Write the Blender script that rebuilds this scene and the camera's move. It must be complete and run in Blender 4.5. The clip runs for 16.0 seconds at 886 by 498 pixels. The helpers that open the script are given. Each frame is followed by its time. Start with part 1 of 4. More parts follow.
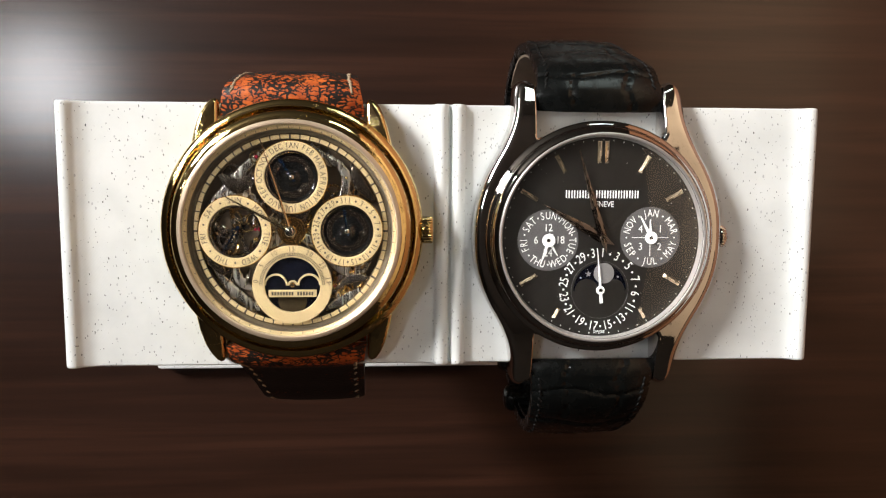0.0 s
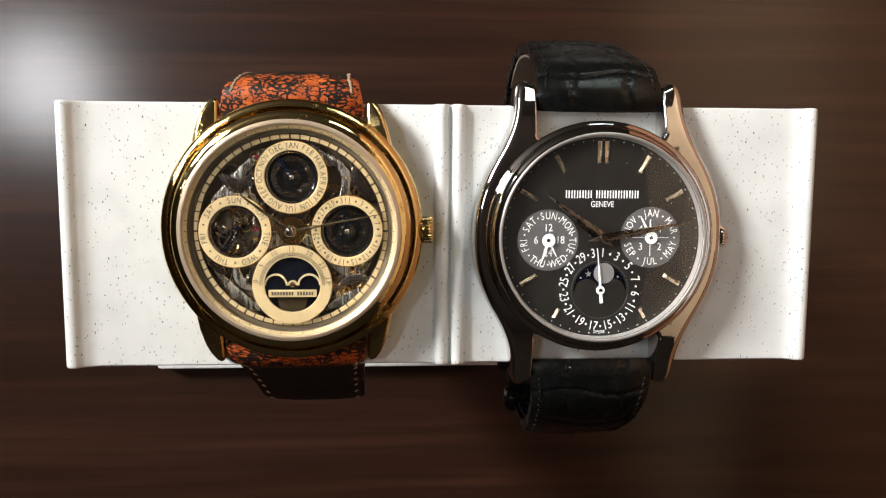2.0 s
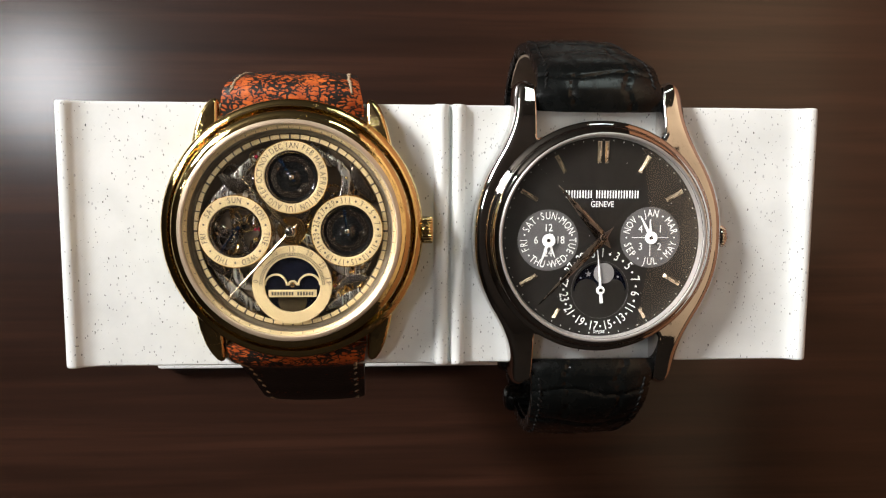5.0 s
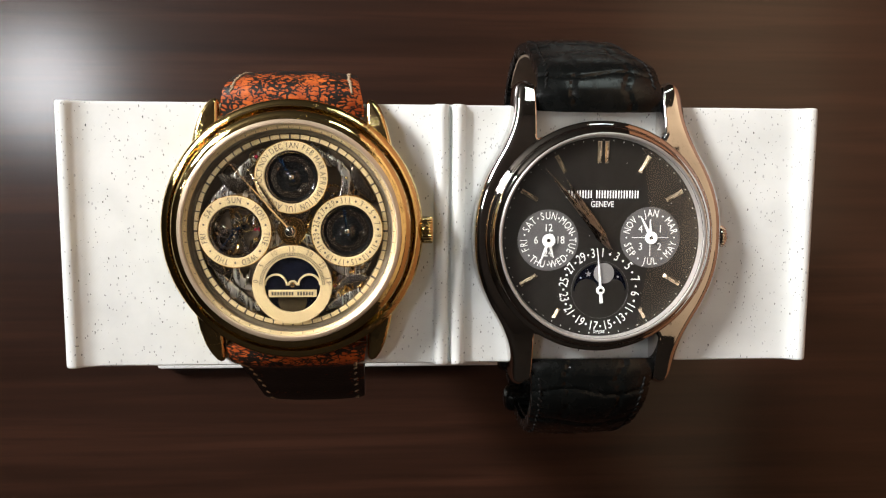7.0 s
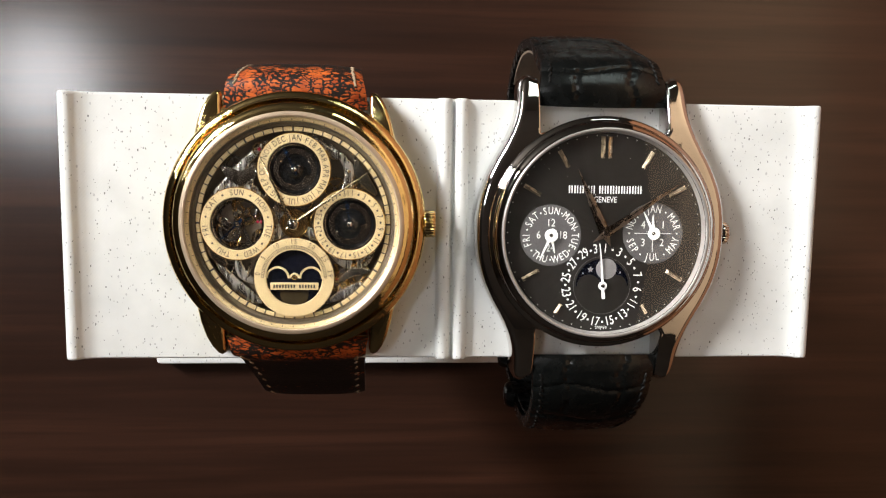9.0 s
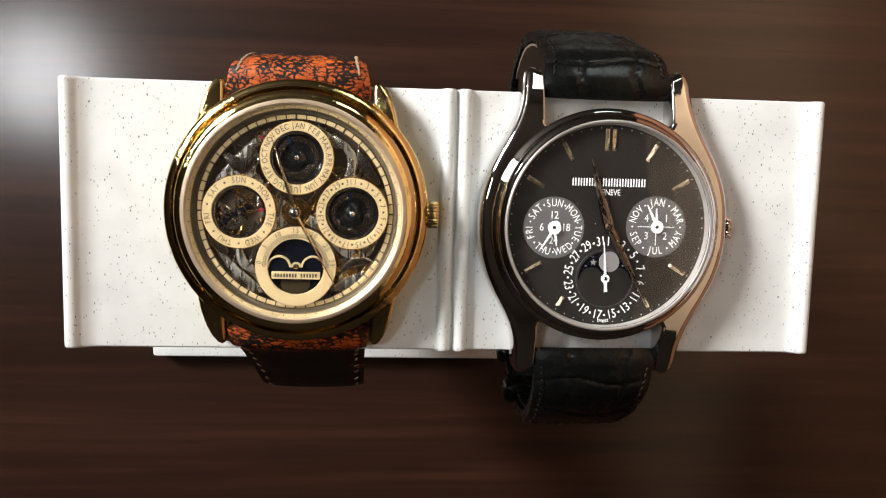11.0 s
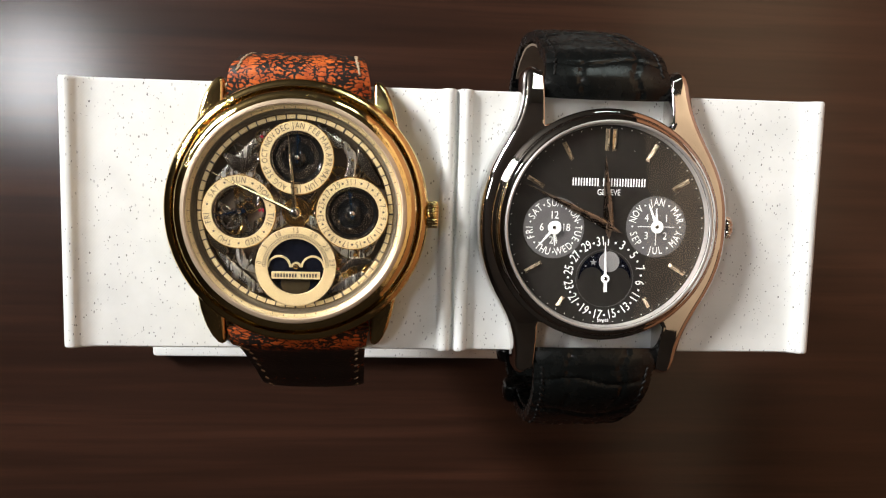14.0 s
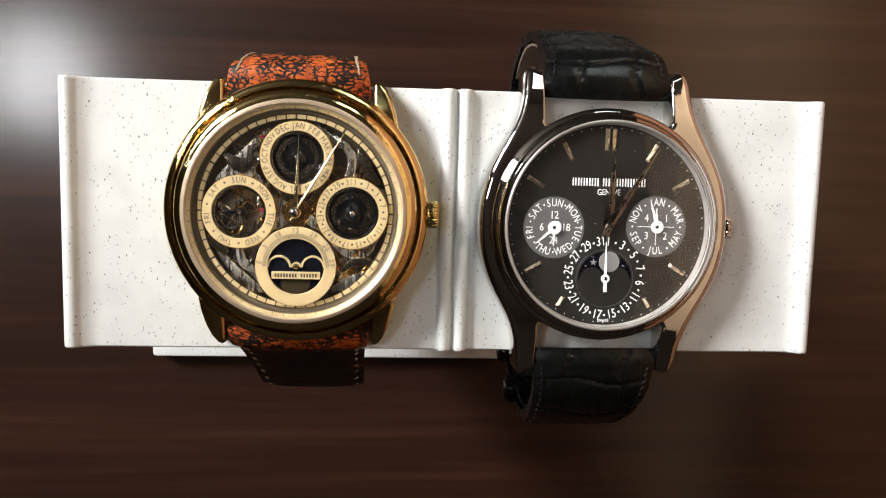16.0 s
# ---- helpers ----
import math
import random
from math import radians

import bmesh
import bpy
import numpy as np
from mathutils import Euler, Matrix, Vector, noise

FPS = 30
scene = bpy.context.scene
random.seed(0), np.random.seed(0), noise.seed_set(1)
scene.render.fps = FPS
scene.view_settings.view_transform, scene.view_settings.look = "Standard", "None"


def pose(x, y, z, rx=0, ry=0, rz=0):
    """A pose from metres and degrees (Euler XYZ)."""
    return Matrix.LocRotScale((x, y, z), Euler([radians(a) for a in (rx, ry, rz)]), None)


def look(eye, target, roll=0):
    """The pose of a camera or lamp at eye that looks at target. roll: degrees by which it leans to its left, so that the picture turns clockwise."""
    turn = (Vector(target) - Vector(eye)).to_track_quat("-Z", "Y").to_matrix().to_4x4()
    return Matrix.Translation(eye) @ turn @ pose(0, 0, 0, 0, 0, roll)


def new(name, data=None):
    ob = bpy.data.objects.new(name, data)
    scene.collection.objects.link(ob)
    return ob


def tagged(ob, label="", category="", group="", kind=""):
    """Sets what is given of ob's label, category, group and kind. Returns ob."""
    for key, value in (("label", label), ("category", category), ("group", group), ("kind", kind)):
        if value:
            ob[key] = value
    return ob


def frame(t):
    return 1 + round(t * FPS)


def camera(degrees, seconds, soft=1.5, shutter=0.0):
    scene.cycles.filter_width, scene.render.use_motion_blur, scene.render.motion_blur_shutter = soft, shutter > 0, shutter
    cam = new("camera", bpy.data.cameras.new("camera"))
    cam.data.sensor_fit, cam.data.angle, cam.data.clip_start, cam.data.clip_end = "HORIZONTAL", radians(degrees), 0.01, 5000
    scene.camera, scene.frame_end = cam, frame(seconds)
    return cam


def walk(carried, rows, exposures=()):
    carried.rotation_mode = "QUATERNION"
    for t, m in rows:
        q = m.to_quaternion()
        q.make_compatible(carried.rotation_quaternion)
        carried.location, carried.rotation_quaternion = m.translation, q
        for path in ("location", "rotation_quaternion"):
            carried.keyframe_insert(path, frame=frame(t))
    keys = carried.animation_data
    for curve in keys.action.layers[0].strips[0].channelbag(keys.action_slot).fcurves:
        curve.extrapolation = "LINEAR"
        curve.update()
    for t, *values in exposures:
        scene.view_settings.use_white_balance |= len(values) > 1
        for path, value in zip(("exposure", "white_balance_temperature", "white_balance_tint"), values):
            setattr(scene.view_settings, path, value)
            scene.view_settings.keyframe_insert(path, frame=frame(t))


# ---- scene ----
from mathutils.geometry import delaunay_2d_cdt

# ---- camera: still, with one knock and one slow slip of its support ----
MM = 0.001
DECK = 64.0                                   # height of the tray's rim over the table, mm
cam = camera(64.2, 16.0, soft=1.2)
eye = pose(-7.313 * MM, 8.424 * MM, (DECK + 104.713) * MM, -5.671, -3.528, 0.274)
_up = pose(0, 0, DECK * MM)
eye_knocked = _up @ pose(0.336 * MM, 0.836 * MM, 0.110 * MM, -0.05, 0.06, -0.486).inverted() @ _up.inverted() @ eye
eye_slipped = _up @ pose(0.680 * MM, 2.161 * MM, 0.504 * MM, -0.10, 0.46, -1.2015).inverted() @ _up.inverted() @ eye
walk(cam, [(0.0, eye), (7.9, eye), (8.0, eye_knocked), (9.4, eye_knocked), (11.1, eye_slipped), (16.0, eye_slipped)], exposures=[(0.0, 0.0), (7.5, 0.02), (9.0, 0.04), (12.0, 0.05), (14.0, 0.09), (16.0, 0.05)])

# ---- world and light ----
world = bpy.data.worlds.new("sky")
scene.world = world
world.use_nodes = True
_sky = world.node_tree.nodes.new("ShaderNodeTexSky")
_sky.sky_type, _sky.sun_disc, _sky.sun_elevation, _sky.sun_rotation = "NISHITA", False, radians(40), radians(-80)
_bg = world.node_tree.nodes["Background"]
_bg.inputs["Strength"].default_value = 0.12
world.node_tree.links.new(_sky.outputs["Color"], _bg.inputs["Color"])


def window_light(name, at, target, sx, sy, watts, colour):
    """Sky light that enters through a window's opening."""
    data = bpy.data.lights.new(name, "AREA")
    data.shape, data.size, data.size_y, data.energy, data.color = "RECTANGLE", sx, sy, watts, colour
    ob = new(name, data)
    ob.matrix_world = look(at, target)
    return ob


window_light("window_light_west", (-1.755, 1.21, 1.16), (0.5, 1.21, 1.16), 0.66, 0.60, 136.0, (1.0, 0.975, 0.945))
window_light("window_light_north", (0.52, 1.595, 1.32), (0.52, 0.0, 1.32), 0.40, 0.70, 5.0, (0.86, 1.0, 0.93))


# ---- material helpers ----
class Nodes:
    """A node material under way."""

    def __init__(self, name, rough=0.5, metal=0.0, coat=0.0):
        self.m = bpy.data.materials.new(name)
        self.m.use_nodes = True
        self.t = self.m.node_tree
        self.b = self.t.nodes["Principled BSDF"]
        self.b.inputs["Roughness"].default_value = rough
        self.b.inputs["Metallic"].default_value = metal
        self.b.inputs["Coat Weight"].default_value = coat
        self.co = self.t.nodes.new("ShaderNodeTexCoord").outputs["Object"]

    def link(self, a, b):
        self.t.links.new(a, b)

    def mapped(self, scale=(1, 1, 1), turn=(0, 0, 0)):
        n = self.t.nodes.new("ShaderNodeMapping")
        n.inputs["Scale"].default_value = scale
        n.inputs["Rotation"].default_value = [radians(a) for a in turn]
        self.link(self.co, n.inputs["Vector"])
        return n.outputs["Vector"]

    def noise(self, scale, detail=4, rough=0.55, co=None, distort=0.0):
        n = self.t.nodes.new("ShaderNodeTexNoise")
        n.inputs["Scale"].default_value, n.inputs["Detail"].default_value = scale, detail
        n.inputs["Roughness"].default_value, n.inputs["Distortion"].default_value = rough, distort
        self.link(co or self.co, n.inputs["Vector"])
        return n.outputs["Fac"]

    def voronoi(self, scale, feature="F1", co=None, out="Distance", randomness=1.0):
        n = self.t.nodes.new("ShaderNodeTexVoronoi")
        n.feature = feature
        n.inputs["Scale"].default_value = scale
        n.inputs["Randomness"].default_value = randomness
        self.link(co or self.co, n.inputs["Vector"])
        return n.outputs[out]

    def ramp(self, fac, *stops):
        n = self.t.nodes.new("ShaderNodeValToRGB")
        el = n.color_ramp.elements
        while len(el) < len(stops):
            el.new(0.5)
        for e, (p, c) in zip(el, stops):
            e.position = p
            e.color = (c, c, c, 1) if isinstance(c, (int, float)) else (*c, 1)
        self.link(fac, n.inputs["Fac"])
        return n.outputs["Color"]

    def mix(self, fac, a, b, blend="MIX"):
        n = self.t.nodes.new("ShaderNodeMix")
        n.data_type, n.blend_type = "RGBA", blend
        for sock, v in ((n.inputs["Factor"], fac), (n.inputs["A"], a), (n.inputs["B"], b)):
            if isinstance(v, (int, float)):
                sock.default_value = v
            elif isinstance(v, tuple):
                sock.default_value = (*v, 1)
            else:
                self.link(v, sock)
        return n.outputs["Result"]

    def math(self, op, a, b=0.0):
        n = self.t.nodes.new("ShaderNodeMath")
        n.operation = op
        for i, v in enumerate((a, b)):
            if isinstance(v, (int, float)):
                n.inputs[i].default_value = v
            else:
                self.link(v, n.inputs[i])
        return n.outputs[0]

    def colour(self, c):
        if isinstance(c, tuple):
            self.b.inputs["Base Color"].default_value = (*c, 1)
        else:
            self.link(c, self.b.inputs["Base Color"])
        return self

    def rough(self, r):
        self.link(r, self.b.inputs["Roughness"])
        return self

    def bump(self, h, depth_mm, strength=1.0):
        n = self.t.nodes.new("ShaderNodeBump")
        n.inputs["Distance"].default_value, n.inputs["Strength"].default_value = depth_mm * MM, strength
        self.link(h, n.inputs["Height"])
        if self.b.inputs["Normal"].is_linked:
            self.link(self.b.inputs["Normal"].links[0].from_socket, n.inputs["Normal"])
        self.link(n.outputs["Normal"], self.b.inputs["Normal"])
        return self


def worn_metal(name, colour, rough, scratch=0.02, scuff=0.0):
    """Polished metal with faint smears and hairline scratches."""
    n = Nodes(name, rough, 1.0)
    smear = n.noise(260, 5, 0.6)
    n.colour(n.mix(n.ramp(smear, (0.3, 0.0), (0.75, 1.0)), colour, tuple(c * 0.88 for c in colour)))
    fine = n.noise(2400, 3, 0.6, co=n.mapped((1, 0.12, 1), (0, 0, 35)))
    n.rough(n.ramp(n.mix(0.5, smear, fine), (0.35, rough * 0.5), (0.72, rough * 2.4)))
    n.bump(fine, scratch)
    if scuff:
        patch = n.ramp(n.noise(190, 3), (0.46, 0.0), (0.62, 1.0))
        n.bump(n.math("MULTIPLY", patch, n.noise(2600, 4, 0.7)), scuff)
    return n.m


def plain(name, colour, rough=0.5, metal=0.0, grain=900, vary=0.2, relief=0.01, coat=0.0, gloss=0.5):
    n = Nodes(name, rough, metal, coat)
    n.b.inputs["Specular IOR Level"].default_value = gloss
    f = n.noise(grain, 4)
    g = n.noise(grain * 0.12, 3)
    n.colour(n.mix(n.ramp(n.mix(0.5, f, g), (0.3, 0.0), (0.7, 1.0)), tuple(c * (1 - vary) for c in colour), tuple(min(1, c * (1 + vary * 0.5)) for c in colour)))
    n.bump(f, relief)
    return n.m


def make_wood():
    n = Nodes("dark_wood", 0.4, 0.0, 1.0)
    n.b.inputs["Coat Roughness"].default_value = 0.18
    n.b.inputs["Coat IOR"].default_value = 1.5
    n.b.inputs["Specular IOR Level"].default_value = 0.12
    broad = n.noise(14, 4, 0.55, co=n.mapped((0.35, 4.2, 1), (0, 0, 0.8)), distort=0.35)
    grain = n.noise(60, 5, 0.55, co=n.mapped((0.14, 3.4, 1), (0, 0, 1.5)), distort=0.3)
    fine = n.noise(160, 4, 0.55, co=n.mapped((0.12, 3.2, 1), (0, 0, -1.0)), distort=0.3)
    c = n.ramp(n.mix(0.5, broad, grain), (0.30, (0.0155, 0.0070, 0.0044)), (0.5, (0.0285, 0.0121, 0.0072)), (0.72, (0.060, 0.0242, 0.0138)))
    c = n.mix(n.ramp(fine, (0.34, 0.4), (0.52, 0.0)), c, (0.015, 0.0066, 0.0042))
    n.colour(c)
    n.rough(n.ramp(broad, (0.3, 0.34), (0.7, 0.46)))
    n.bump(grain, 0.004, 0.2)
    return n.m


def make_speckle():
    """White printed plastic with dark flecks and slanting print lines."""
    n = Nodes("speckled_plastic", 0.42)
    cloud = n.noise(120, 4)
    base = n.mix(n.ramp(cloud, (0.35, 0.0), (0.65, 1.0)), (0.73, 0.75, 0.74), (0.82, 0.84, 0.83))
    co = n.mapped((1, 0.55, 1), (0, 0, -35))
    wob = n.noise(4200, 2)
    for scale, lim, dark, keep in ((2000, 0.255, (0.07, 0.075, 0.08), 0.6), (2900, 0.29, (0.20, 0.205, 0.21), 0.5), (1700, 0.30, (0.55, 0.56, 0.57), 0.4)):
        d = n.voronoi(scale, co=co)
        pick = n.t.nodes.new("ShaderNodeSeparateColor")
        n.link(n.voronoi(scale, co=co, out="Color"), pick.inputs[0])
        near = n.math("LESS_THAN", n.math("ADD", d, n.math("MULTIPLY", wob, 0.12)), n.math("MULTIPLY", pick.outputs[1], lim))
        on = n.math("MULTIPLY", near, n.math("GREATER_THAN", pick.outputs[0], keep))
        base = n.mix(on, base, dark)
    n.colour(base)
    w = n.t.nodes.new("ShaderNodeTexWave")
    w.wave_type, w.bands_direction = "BANDS", "X"
    w.inputs["Scale"].default_value, w.inputs["Distortion"].default_value = 900, 0.4
    n.link(n.mapped((1, 1, 1), (0, 0, 38)), w.inputs["Vector"])
    n.bump(w.outputs["Fac"], 0.007, 0.7)
    n.bump(n.noise(1500, 3), 0.012)
    n.b.inputs["Subsurface Weight"].default_value = 0.15
    n.b.inputs["Subsurface Radius"].default_value = (1, 1, 0.9)
    n.b.inputs["Subsurface Scale"].default_value = 0.001
    return n.m


def make_orange_leather():
    n = Nodes("orange_leather", 0.52)
    n.b.inputs["Specular IOR Level"].default_value = 0.3
    shift = n.noise(600, 3)
    warp = n.t.nodes.new("ShaderNodeVectorMath")
    warp.operation = "MULTIPLY_ADD"
    n.link(n.t.nodes.new("ShaderNodeTexNoise").outputs["Color"], warp.inputs[0])
    tn = warp.inputs[0].links[0].from_node
    tn.inputs["Scale"].default_value = 420
    n.link(n.co, tn.inputs["Vector"])
    warp.inputs[1].default_value = (0.0018, 0.0018, 0.0018)
    n.link(n.mapped((0.8, 1.5, 1.5)), warp.inputs[2])
    edge = n.voronoi(1050, "DISTANCE_TO_EDGE", co=warp.outputs[0])
    small = n.voronoi(2600, "DISTANCE_TO_EDGE", co=warp.outputs[0])
    blot = n.noise(260, 4)
    ragged = n.noise(2600, 4, 0.65)
    # shade painted into the colour: orange by the lugs, blacker farther down the strap
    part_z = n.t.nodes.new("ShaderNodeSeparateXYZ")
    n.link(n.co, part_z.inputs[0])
    shade_mask = n.ramp(n.math("ADD", n.math("MULTIPLY", part_z.outputs[2], 150.0), 0.60), (0.1, 0.0), (0.9, 1.0))
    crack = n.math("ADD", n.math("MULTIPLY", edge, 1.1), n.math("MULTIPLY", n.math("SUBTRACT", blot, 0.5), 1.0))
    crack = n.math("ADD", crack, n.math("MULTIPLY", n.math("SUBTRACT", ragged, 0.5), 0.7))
    crack = n.math("ADD", crack, n.math("MULTIPLY", n.math("SUBTRACT", shade_mask, 1.0), 0.42))
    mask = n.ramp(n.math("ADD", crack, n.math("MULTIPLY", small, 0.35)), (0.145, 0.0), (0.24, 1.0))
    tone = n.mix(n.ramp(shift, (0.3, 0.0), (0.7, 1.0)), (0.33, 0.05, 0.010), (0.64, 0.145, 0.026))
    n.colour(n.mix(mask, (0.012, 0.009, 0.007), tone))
    n.bump(edge, 0.12, 0.7)
    n.bump(n.noise(2600, 3), 0.02)
    return n.m


def make_black_leather():
    n = Nodes("black_crocodile", 0.3)
    n.b.inputs["Specular IOR Level"].default_value = 0.34
    f = n.noise(500, 4)
    n.colour(n.mix(f, (0.002, 0.0024, 0.0024), (0.006, 0.0068, 0.0066)))
    n.rough(n.ramp(f, (0.3, 0.19), (0.75, 0.34)))
    n.bump(n.noise(1400, 4), 0.006)
    n.bump(n.noise(240, 3), 0.02, 0.3)
    return n.m


def make_dial():
    """Dark sunburst dial: radial brushing."""
    n = Nodes("dark_dial", 0.34, 0.65)
    ang = n.t.nodes.new("ShaderNodeTexGradient")
    ang.gradient_type = "RADIAL"
    n.link(n.co, ang.inputs["Vector"])
    sx = n.t.nodes.new("ShaderNodeCombineXYZ")
    n.link(ang.outputs["Fac"], sx.inputs[0])
    ray = n.noise(420, 3, co=sx.outputs[0])
    wide = n.noise(30, 2, co=sx.outputs[0])
    n.colour(n.mix(n.mix(0.6, ray, wide), (0.015, 0.0135, 0.0122), (0.048, 0.043, 0.039)))
    n.bump(ray, 0.003, 0.5)
    dust = n.voronoi(420)
    n.rough(n.ramp(dust, (0.03, 0.6), (0.08, 0.34)))
    return n.m


def make_glass(name):
    n = Nodes(name, 0.0)
    n.colour((1.0, 1.0, 1.0))
    n.b.inputs["Transmission Weight"].default_value = 1.0
    n.b.inputs["IOR"].default_value = 1.45
    n.rough(n.ramp(n.noise(300, 4), (0.6, 0.0), (0.95, 0.012)))
    return n.m


WOOD = make_wood()
SPECKLE = make_speckle()
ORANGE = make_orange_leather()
CROCO = make_black_leather()
DIAL = make_dial()
GLASS = make_glass("sapphire_glass")
GOLD = worn_metal("yellow_gold", (0.86, 0.66, 0.31), 0.06, 0.002, 0.05)
ROSE_EDGE = worn_metal("pale_gold", (0.93, 0.76, 0.55), 0.22, 0.01)
SEAT = plain("rose_satin_ring", (0.62, 0.48, 0.34), 0.35, 0.6, 600, 0.08, 0.003)
PLATINUM = worn_metal("platinum", (0.66, 0.64, 0.62), 0.03, 0.0002, 0.0012)
STEEL = worn_metal("brushed_steel", (0.78, 0.75, 0.70), 0.08, 0.0012)
SATIN = plain("satin_ring", (0.50, 0.475, 0.455), 0.35, 0.6, 700, 0.06, 0.003)
DARK_STEEL = worn_metal("dark_nickel", (0.46, 0.40, 0.33), 0.11, 0.0015)
FROSTED = worn_metal("frosted_nickel", (0.70, 0.66, 0.59), 0.2, 0.003)
BRASS = worn_metal("brass", (0.88, 0.61, 0.25), 0.09, 0.002)
BLUED = worn_metal("blued_steel", (0.03, 0.09, 0.22), 0.15, 0.003)
BRONZE = worn_metal("bronzed_steel", (0.19, 0.145, 0.115), 0.2, 0.003)
POINTER_GOLD = worn_metal("pointer_gold", (0.62, 0.49, 0.30), 0.13, 0.002)
CHAPTER = plain("satin_gold", (0.66, 0.50, 0.27), 0.34, 0.6, 700, 0.08, 0.003)
WELL = plain("bronzed_wall", (0.20, 0.158, 0.105), 0.3, 0.6, 700, 0.2, 0.003)
DIM_MOON = plain("smoked_gold", (0.06, 0.042, 0.02), 0.25, 0.5, 300, 0.4, 0.004)
CREAM = plain("cream_enamel", (0.58, 0.44, 0.23), 0.38, 0.3, 700, 0.08, 0.004)
INK = plain("black_ink", (0.02, 0.016, 0.012), 0.5, 0, 900, 0.2, 0.002)
BLACK_GLOSS = plain("black_mirror", (0.007, 0.007, 0.007), 0.06, 0.0, 500, 0.3, 0.001, 0.6)
NIGHT = plain("night_blue", (0.004, 0.005, 0.010), 0.1, 0.0, 500, 0.3, 0.002, 0.5)
WHITE = plain("white_print", (0.83, 0.83, 0.80), 0.45, 0, 900, 0.05, 0.002)
GREY_DISC = plain("grey_subdial", (0.10, 0.096, 0.095), 0.4, 0.2, 1500, 0.15, 0.004)
MOON = plain("pewter_moon", (0.23, 0.22, 0.215), 0.35, 0.3, 800, 0.15, 0.004)
RUBY = plain("ruby", (0.28, 0.02, 0.04), 0.1, 0, 800, 0.2, 0.001, 0.5)
LINING = plain("tan_lining", (0.20, 0.15, 0.11), 0.6, 0, 700, 0.25, 0.04)
THREAD_PALE = plain("pale_thread", (0.40, 0.29, 0.18), 0.7, 0, 3000, 0.3, 0.03)
THREAD_BLACK = plain("black_thread", (0.006, 0.006, 0.006), 0.5, 0, 3000, 0.4, 0.04, gloss=0.25)
GRIME = plain("darkened_floor", (0.19, 0.145, 0.10), 0.3, 0.5, 350, 0.5, 0.05)
GREY_WALL = plain("grey_brown_plaster", (0.030, 0.027, 0.023), 0.85, 0, 40, 0.1, 0.6, gloss=0.08)
PLASTER = plain("beige_plaster", (0.64, 0.455, 0.29), 0.85, 0, 9, 0.08, 0.2, gloss=0.08)
CEILING = plain("dark_ceiling_boards", (0.026, 0.021, 0.018), 0.6, 0, 30, 0.2, 0.6, gloss=0.1)
BROWN_WALL = plain("umber_wall", (0.018, 0.014, 0.011), 0.7, 0, 30, 0.2, 0.6, gloss=0.05)
COPPER_WALL = plain("orange_timber", (0.28, 0.12, 0.055), 0.5, 0, 25, 0.2, 0.5)
FLOORING = plain("brown_floor", (0.08, 0.05, 0.035), 0.5, 0, 25, 0.25, 0.5)
FRAME_WHITE = plain("white_frame_paint", (0.75, 0.74, 0.70), 0.4, 0, 60, 0.05, 0.1)


def make_glow():
    n = Nodes("lamp_diffuser", 0.4)
    n.colour((0.8, 0.79, 0.75))
    n.b.inputs["Emission Color"].default_value = (0.96, 0.97, 1.0, 1)
    n.b.inputs["Emission Strength"].default_value = 26.0
    return n.m


LAMP_GLOW = make_glow()


# ---- mesh helpers (millimetres) ----
def finish(bm, name, material, angle=38):
    me = bpy.data.meshes.new(name)
    bmesh.ops.recalc_face_normals(bm, faces=bm.faces)
    bmesh.ops.scale(bm, vec=(MM, MM, MM), verts=bm.verts)
    bm.to_mesh(me)
    bm.free()
    me.materials.append(material)
    for p in me.polygons:
        p.use_smooth = True
    me.set_sharp_from_angle(angle=radians(angle))
    return me


def part(name, bm, material, parent=None, label="", at=None, angle=38):
    """One mesh object, under a thing or under a part."""
    ob = new(name, finish(bm, name, material, angle))
    if parent:
        ob.parent = parent
    if at is not None:
        ob.matrix_basis = at
    return tagged(ob, label)


def again(ob, at):
    """The same piece once more, on the same mesh."""
    o = ob.copy()
    scene.collection.objects.link(o)
    o.matrix_basis = at
    return o


def mm(x, y, z, rx=0, ry=0, rz=0):
    return pose(x * MM, y * MM, z * MM, rx, ry, rz)


def lathe(profile, n=128, closed=False, cx=0, cy=0):
    """Turns (r, z) points about an upright axis."""
    bm = bmesh.new()
    rings = []
    for r, z in profile:
        if r < 1e-6:
            rings.append([bm.verts.new((cx, cy, z))])
        else:
            rings.append([bm.verts.new((cx + r * math.cos(i * math.tau / n), cy + r * math.sin(i * math.tau / n), z)) for i in range(n)])
    pairs = list(zip(rings, rings[1:])) + ([(rings[-1], rings[0])] if closed else [])
    for a, b in pairs:
        for i in range(n):
            j = (i + 1) % n
            q = [a[i % len(a)], a[j % len(a)], b[j % len(b)], b[i % len(b)]]
            q = list(dict.fromkeys(q))
            if len(q) > 2:
                bm.faces.new(q)
    return bm


def band(r0, r1, z0, z1, n=96, cx=0, cy=0):
    """A flat ring with thickness."""
    e = min(0.06, (z1 - z0) * 0.3)
    return lathe([(r0, z0), (r1, z0), (r1, z1 - e), (r1 - e, z1), (r0 + e, z1), (r0, z1 - e)], n, True, cx, cy)


def disc(r, z0, z1, n=64, cx=0, cy=0):
    e = min(0.08, (z1 - z0) * 0.4)
    return lathe([(0, z0), (r, z0), (r, z1 - e), (r - e, z1), (0, z1)], n, False, cx, cy)


